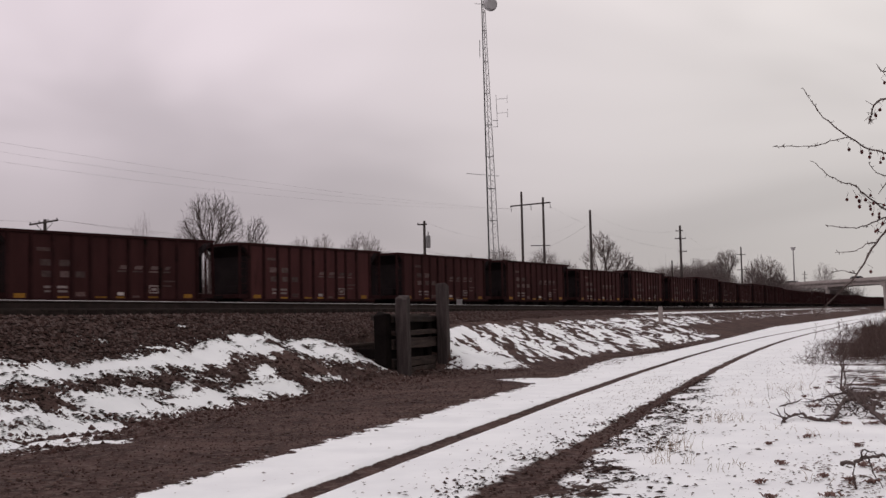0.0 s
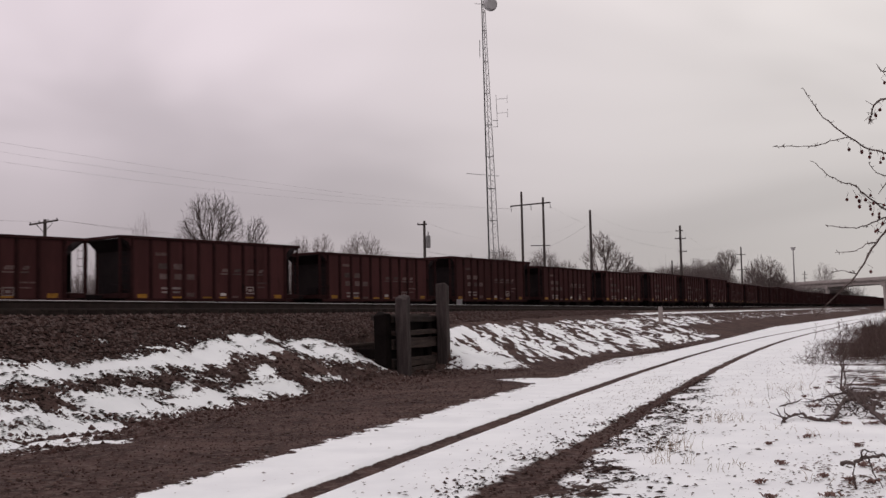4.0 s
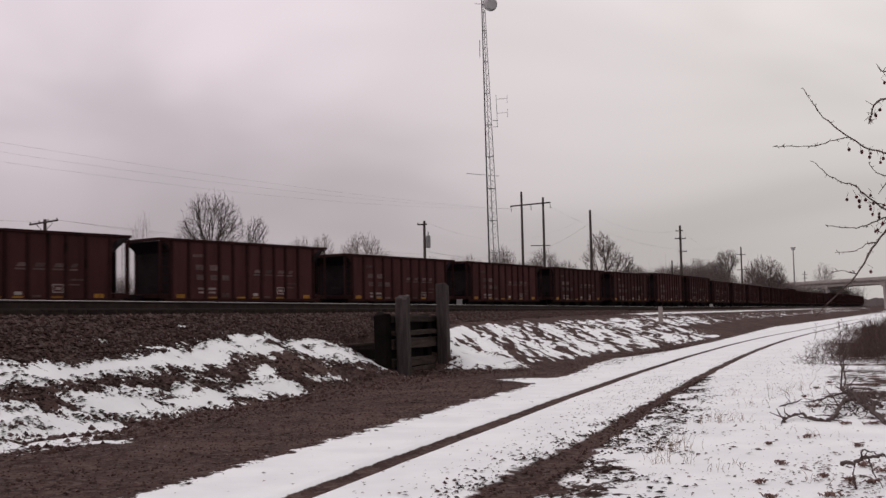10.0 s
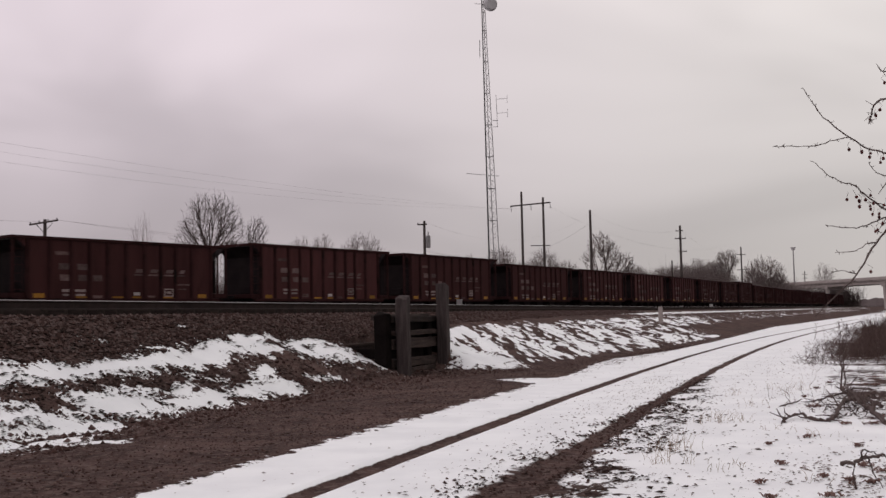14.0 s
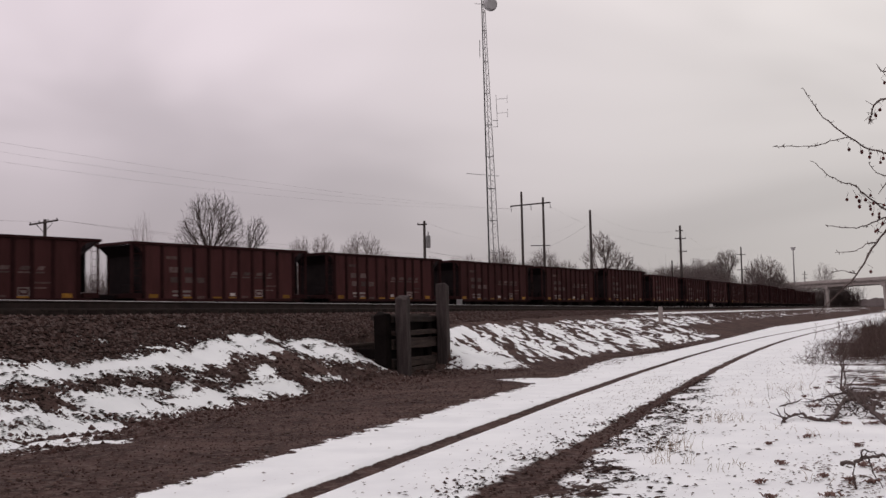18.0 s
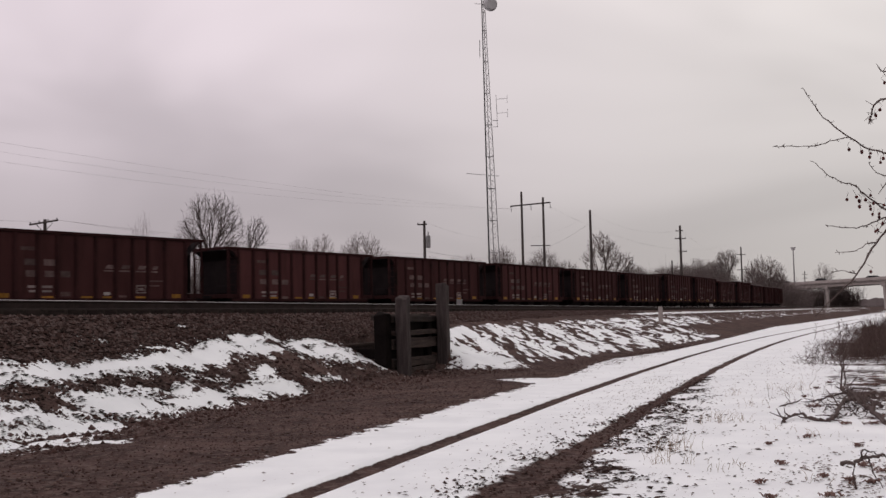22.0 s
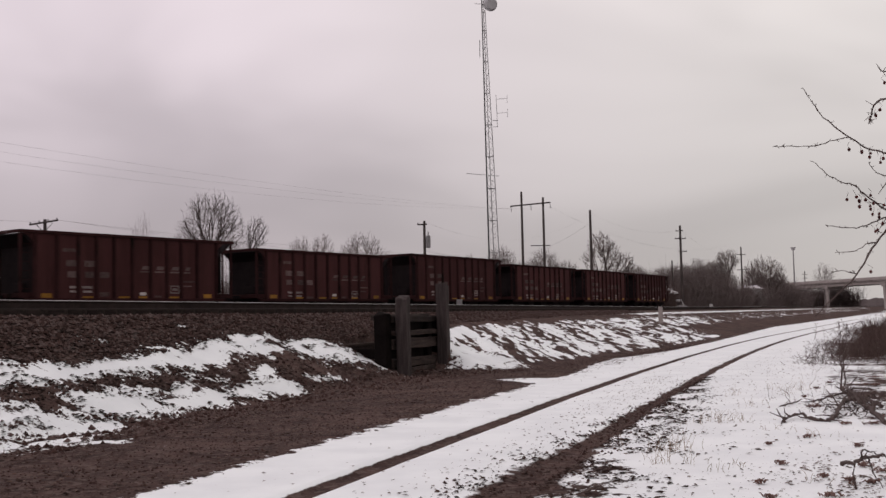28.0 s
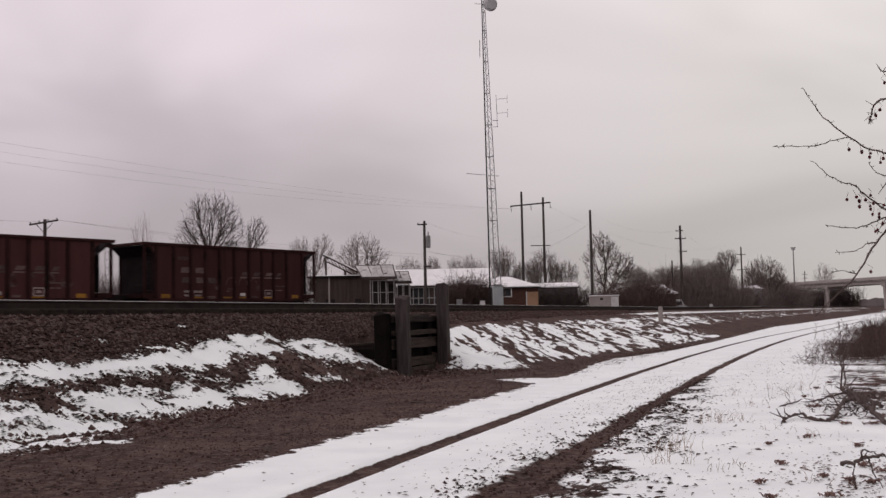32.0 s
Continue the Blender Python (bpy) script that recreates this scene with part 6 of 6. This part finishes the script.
def dead_mat(x, y, r, seed):
    """A flattened mat of dead grass and leaves."""
    rnd = random.Random(seed)
    V, F = [], []
    for _ in range(22 + int(160 * r)):
        a, d = rnd.random() * 6.28, r * rnd.random()
        p = Vector((d * math.cos(a) * 1.5, d * math.sin(a), 0.004 + 0.02 * rnd.random()))
        b = rnd.random() * 6.28
        ln = 0.015 + 0.04 * rnd.random()
        q = p + Vector((ln * math.cos(b), ln * math.sin(b), 0.03 * rnd.random()))
        tube_into(V, F, [p, p.lerp(q, 0.5) + Vector((0, 0, 0.012)), q], [0.007, 0.006, 0.003], 3)
    tagged(part("dead_grass_mat", (V, [], F), M_MAT, None, "", pose(x, y, ground_at(x, y))), "flattened mat of reddish-brown dead grass on the snow", "grass", "dead grass mats on the snow", "stuff")


for k, (xa, ya, r) in enumerate(((3.63, 8.8, 0.07), (3.98, 9.38, 0.12), (3.06, 8.25, 0.09), (4.26, 12.1, 0.08), (5.54, 15.49, 0.15), (3.24, 10.0, 0.08), (5.11, 13.17, 0.09),
                                 (2.69, 8.9, 0.05), (2.59, 8.26, 0.08), (3.48, 8.91, 0.05), (5.43, 13.09, 0.13), (9.15, 21.79, 0.25), (3.34, 9.15, 0.05), (4.45, 11.12, 0.05))):
    dead_mat(xa, ya, 0.65 * r, 60 + k)
rm = random.Random(8)
for k in range(16):
    ua = 9.0 + 13.0 * rm.random()
    xa, ya = xy_of(ua, float(road_mid(np.array(ua))) + 2.6 + 2.6 * rm.random() ** 0.6)
    dead_mat(xa, ya, 0.02 + 0.05 * rm.random() ** 2, 100 + k)

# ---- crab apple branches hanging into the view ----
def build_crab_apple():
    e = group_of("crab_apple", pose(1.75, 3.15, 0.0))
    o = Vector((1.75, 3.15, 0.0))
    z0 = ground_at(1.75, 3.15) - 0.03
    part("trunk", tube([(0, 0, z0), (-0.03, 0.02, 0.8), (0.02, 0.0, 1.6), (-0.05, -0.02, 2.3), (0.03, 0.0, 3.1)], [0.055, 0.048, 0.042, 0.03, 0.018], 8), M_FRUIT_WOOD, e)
    rnd = random.Random(31)
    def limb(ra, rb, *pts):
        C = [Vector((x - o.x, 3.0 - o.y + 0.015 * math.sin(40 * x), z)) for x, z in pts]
        P = []
        for i in range(len(C) - 1):
            a, b, c, d = C[max(0, i - 1)], C[i], C[i + 1], C[min(len(C) - 1, i + 2)]
            for t in (0.0, 0.25, 0.5, 0.75):
                q = 0.5 * (2 * b + (c - a) * t + (2 * a - 5 * b + 4 * c - d) * t * t + (3 * b - a - 3 * c + d) * t ** 3)
                P.append(q + Vector((0, rnd.gauss(0, 0.0012), rnd.gauss(0, 0.0014))))
        P.append(C[-1])
        k = len(P)
        br = part("branch", tube(P, [0.54 * (ra + (rb - ra) * i / (k - 1)) * (0.88 + 0.3 * rnd.random()) + 0.0002 for i in range(k)], 6), M_FRUIT_WOOD, e)
        for j in range(k):
            f = rnd.random() * (k - 1)
            i = min(int(f), k - 2)
            s = P[i].lerp(P[i + 1], f - i)
            d = Vector((rnd.gauss(0, 1), rnd.gauss(0, 0.7), rnd.gauss(0, 1))).normalized()
            ln = 0.005 + 0.016 * rnd.random() ** 1.6 * (1.6 if s.x > -0.47 else 0.6)
            part("spur", tube([s, s + d * ln], [0.0012, 0.0007], 4), M_FRUIT_WOOD, br)

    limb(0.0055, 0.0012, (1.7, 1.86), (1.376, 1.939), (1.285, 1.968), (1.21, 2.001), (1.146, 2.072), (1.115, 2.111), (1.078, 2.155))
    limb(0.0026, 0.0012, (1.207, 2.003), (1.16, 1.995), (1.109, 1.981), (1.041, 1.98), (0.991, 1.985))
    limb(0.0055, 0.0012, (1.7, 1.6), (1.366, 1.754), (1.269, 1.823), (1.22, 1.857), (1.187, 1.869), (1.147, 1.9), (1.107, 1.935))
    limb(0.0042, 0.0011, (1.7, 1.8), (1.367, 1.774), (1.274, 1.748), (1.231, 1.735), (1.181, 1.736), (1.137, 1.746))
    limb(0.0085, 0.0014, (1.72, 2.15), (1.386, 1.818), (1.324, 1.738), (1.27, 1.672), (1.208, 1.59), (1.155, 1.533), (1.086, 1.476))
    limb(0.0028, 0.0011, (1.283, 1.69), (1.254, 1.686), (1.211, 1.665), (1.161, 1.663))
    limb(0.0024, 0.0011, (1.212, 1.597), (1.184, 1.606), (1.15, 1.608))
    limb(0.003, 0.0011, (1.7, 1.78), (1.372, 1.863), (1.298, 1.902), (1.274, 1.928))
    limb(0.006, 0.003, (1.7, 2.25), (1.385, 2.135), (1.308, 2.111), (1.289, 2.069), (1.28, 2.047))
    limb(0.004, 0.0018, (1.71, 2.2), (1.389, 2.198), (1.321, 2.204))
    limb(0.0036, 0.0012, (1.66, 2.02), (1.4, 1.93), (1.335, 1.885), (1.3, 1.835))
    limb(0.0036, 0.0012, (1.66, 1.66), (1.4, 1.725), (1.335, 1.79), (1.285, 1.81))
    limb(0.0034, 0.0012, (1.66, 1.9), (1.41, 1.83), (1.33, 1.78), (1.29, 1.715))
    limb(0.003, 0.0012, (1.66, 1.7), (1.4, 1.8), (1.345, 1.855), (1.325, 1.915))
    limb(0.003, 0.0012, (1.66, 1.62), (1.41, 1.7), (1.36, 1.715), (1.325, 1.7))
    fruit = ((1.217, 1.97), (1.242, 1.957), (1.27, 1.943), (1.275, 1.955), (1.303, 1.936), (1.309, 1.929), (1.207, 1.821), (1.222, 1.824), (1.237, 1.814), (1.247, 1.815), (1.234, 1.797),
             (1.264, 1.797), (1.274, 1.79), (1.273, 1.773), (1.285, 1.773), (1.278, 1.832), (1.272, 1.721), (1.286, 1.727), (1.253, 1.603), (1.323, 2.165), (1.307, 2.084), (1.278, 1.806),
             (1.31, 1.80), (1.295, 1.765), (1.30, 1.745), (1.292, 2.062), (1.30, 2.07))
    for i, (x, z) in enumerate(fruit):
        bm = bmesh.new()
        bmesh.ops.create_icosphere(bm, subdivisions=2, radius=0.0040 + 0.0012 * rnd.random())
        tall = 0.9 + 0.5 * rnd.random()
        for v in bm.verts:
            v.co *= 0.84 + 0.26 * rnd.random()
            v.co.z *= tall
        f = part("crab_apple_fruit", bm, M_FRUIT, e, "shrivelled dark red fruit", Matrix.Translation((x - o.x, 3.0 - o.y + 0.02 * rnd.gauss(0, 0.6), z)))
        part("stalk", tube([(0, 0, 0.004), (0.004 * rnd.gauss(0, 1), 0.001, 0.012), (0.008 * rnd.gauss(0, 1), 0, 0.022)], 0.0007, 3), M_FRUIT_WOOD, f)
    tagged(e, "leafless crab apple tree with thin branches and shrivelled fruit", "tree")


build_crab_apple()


# ---- loose small stuff on the snow ----
def scatter_leaves(name, count, pick, size, seed, mat, label):
    r = np.random.RandomState(seed)
    u, w = pick(r, count)
    count = len(u)
    z = bumpy(u, w)
    x, y = u * SN + w * CS, u * CS - w * SN
    s = size[0] + (size[1] - size[0]) * r.rand(count) ** 2
    a = r.rand(count) * 6.28
    V = np.zeros((count, 5, 3))
    for k in range(4):
        b = a + k * math.pi / 2
        rad = s * (1.0 if k % 2 == 0 else 0.55) * (0.7 + 0.6 * r.rand(count))
        V[:, k, 0], V[:, k, 1] = x + rad * np.cos(b), y + rad * np.sin(b)
        V[:, k, 2] = z + 0.004 + 0.35 * s * r.rand(count)
    V[:, 4] = V[:, :4].mean(1)
    V[:, 4, 2] += 0.25 * s
    tri = np.array([(0, 1, 4), (1, 2, 4), (2, 3, 4), (3, 0, 4)])
    T = (tri[None] + 5 * np.arange(count)[:, None, None]).reshape(-1, 3)
    tagged(part(name, (V.reshape(-1, 3).tolist(), [], T.tolist()), mat), label, "litter", kind="stuff")


def pick_right(r, n):
    u = 6 + 34 * r.rand(n) ** 1.4
    w = road_mid(u) + 1.2 + 9.0 * r.rand(n) ** 0.75
    keep = field(u, w, 1.1, 30) * 0.6 + field(u, w, 0.4, 31) * 0.4
    w = np.where(keep > 0.46 - 0.035 * (w - road_mid(u)), w, w + 3.0)
    return u, w


def pick_rut_edge(r, n):
    u = 6 + 18 * r.rand(n) ** 1.2
    w = road_mid(u) + 1.0 + np.abs(r.randn(n)) * 0.62 * np.clip((24 - u) / 12, 0.15, 1)
    keep = field(u * 0.7, w, 0.30, 63) > 0.30 + 0.22 * (w - road_mid(u) - 0.9)
    return u[keep], w[keep]


def pick_rut_left(r, n):
    u = 6 + 9 * r.rand(n)
    w = road_mid(u) + 0.72 - np.abs(r.randn(n)) * 0.28 * np.clip((15 - u) / 5, 0.1, 1)
    keep = field(u * 0.7, w, 0.25, 65) > 0.42
    return u[keep], w[keep]


def pick_road(r, n):
    u = 6 + 30 * r.rand(n)
    return u, road_mid(u) - 2.3 + 4.4 * r.rand(n)


def pick_road_mid(r, n):
    u = 8 + 16 * r.rand(n)
    return u, road_mid(u) + 0.25 + 0.35 * r.randn(n)


def pick_corner(r, n):
    x, y = 3.95 + 0.55 * r.randn(n), 8.9 + 0.7 * r.randn(n)
    u, w = x * SN + y * CS, x * CS - y * SN
    keep = field(u, w, 0.35, 39) > 0.45
    return u[keep], w[keep]


def pick_verge(r, n):
    u = 5.5 + 40 * r.rand(n) ** 1.3
    w = toe(u) - 0.1 + (road_mid(u) - 2.0 - toe(u)) * r.rand(n)
    keep = field(u, w, 1.3, 37) * 0.6 + field(u, w, 0.4, 38) * 0.4 > 0.42
    return u[keep], w[keep]


scatter_leaves("verge_litter", 4000, pick_verge, (0.008, 0.034), 45, M_LEAF, "brown leaf scraps on the gravel verge")
scatter_leaves("verge_dirt", 3600, pick_verge, (0.008, 0.055), 46, M_LEAF_DARK, "dark damp scraps on the gravel verge")
scatter_leaves("leaf_litter", 10000, pick_right, (0.006, 0.032), 41, M_LEAF, "brown fallen leaves and twig bits on the snow")
scatter_leaves("rut_clods", 6500, pick_rut_edge, (0.008, 0.052), 42, M_LEAF_DARK, "dark clods thrown out beside the rut")
scatter_leaves("leaf_litter", 1500, pick_corner, (0.008, 0.034), 48, M_LEAF, "brown dead leaves and grass bits round the broken limb")
scatter_leaves("rut_clods", 1000, pick_rut_left, (0.008, 0.045), 47, M_LEAF_DARK, "dark clods thrown out on the snow between the ruts")
stones("rut_clods", 2600, (6, 24), lambda u, r: road_mid(u) + 0.86 + 0.40 * r.randn(len(u)) * np.clip((20 - u) / 12, 0.25, 1) * 0.8, (0.006, 0.024), 16, "trodden dark clods in the wheel rut", False, M_GRAVEL)
scatter_leaves("road_crumbs", 750, pick_road, (0.008, 0.028), 43, M_LEAF, "small dark crumbs on the snowy road")
scatter_leaves("road_crumbs", 600, pick_road_mid, (0.008, 0.03), 44, M_LEAF, "small dark crumbs between the ruts")


def pick_bank(r, n):
    u = 8 + 21 * r.rand(n) ** 1.2
    t = 0.05 + 0.8 * r.rand(n)
    w = toe(u) + t * (shoulder(u) - toe(u))
    c = field(u, w, 0.9, 35) * 0.6 + field(u, w, 0.35, 36) * 0.4
    s = snow_field(u, w)
    keep = (c > 0.40) & (s > -0.7) & (s < 0.72)
    return u[keep], w[keep]


scatter_leaves("bank_weeds", 11000, pick_bank, (0.014, 0.075), 52, M_LEAF_DARK, "clumps of flattened dark weeds on the bank")


def tufts(spots, seed):
    """Dead grass tufts, each a fan of thin blades."""
    rnd = random.Random(seed)
    for x, y, n, h in spots:
        V, F = [], []
        for i in range(int(0.7 * n)):
            a, s = rnd.random() * 6.28, abs(rnd.gauss(0, 0.14))
            p = Vector((s * math.cos(a), s * math.sin(a), -0.01))
            hh = h * (0.4 + 0.7 * rnd.random())
            d = Vector((rnd.gauss(0, 0.35), rnd.gauss(0, 0.35), 1)).normalized()
            q = p + d * hh * 0.6
            e = q + (d + Vector((rnd.gauss(0, 0.5), rnd.gauss(0, 0.5), -0.3))).normalized() * hh * 0.45
            tube_into(V, F, [p, q, e], [0.0026, 0.0022, 0.0011], 3)
        ob = part("grass_tuft", (V, [], F), M_GRASS, None, "", pose(x, y, ground_at(x, y)))
        tagged(ob, "tuft of dead straw-coloured grass in the snow", "grass", "grass tufts on the verge", "stuff")


tufts([(3.66, 13.74, 26, 0.22), (3.97, 13.89, 18, 0.2), (3.34, 13.52, 12, 0.14), (2.4, 10.99, 30, 0.24), (2.54, 11.2, 14, 0.3), (2.09, 10.2, 20, 0.18), (2.17, 11.02, 12, 0.2), (3.57, 13.98, 16, 0.2), (5.07, 18.01, 14, 0.18), (4.12, 12.83, 14, 0.12), (5.89, 17.79, 16, 0.25), (4.72, 15.87, 12, 0.2), (6.59, 18.95, 18, 0.25), (4.35, 12.19, 14, 0.15), (2.87, 10.08, 16, 0.08), (2.36, 10.16, 14, 0.15), (3.22, 9.01, 14, 0.1), (6.01, 19.11, 12, 0.2), (2.56, 9.76, 10, 0.12)], 19)



motions()
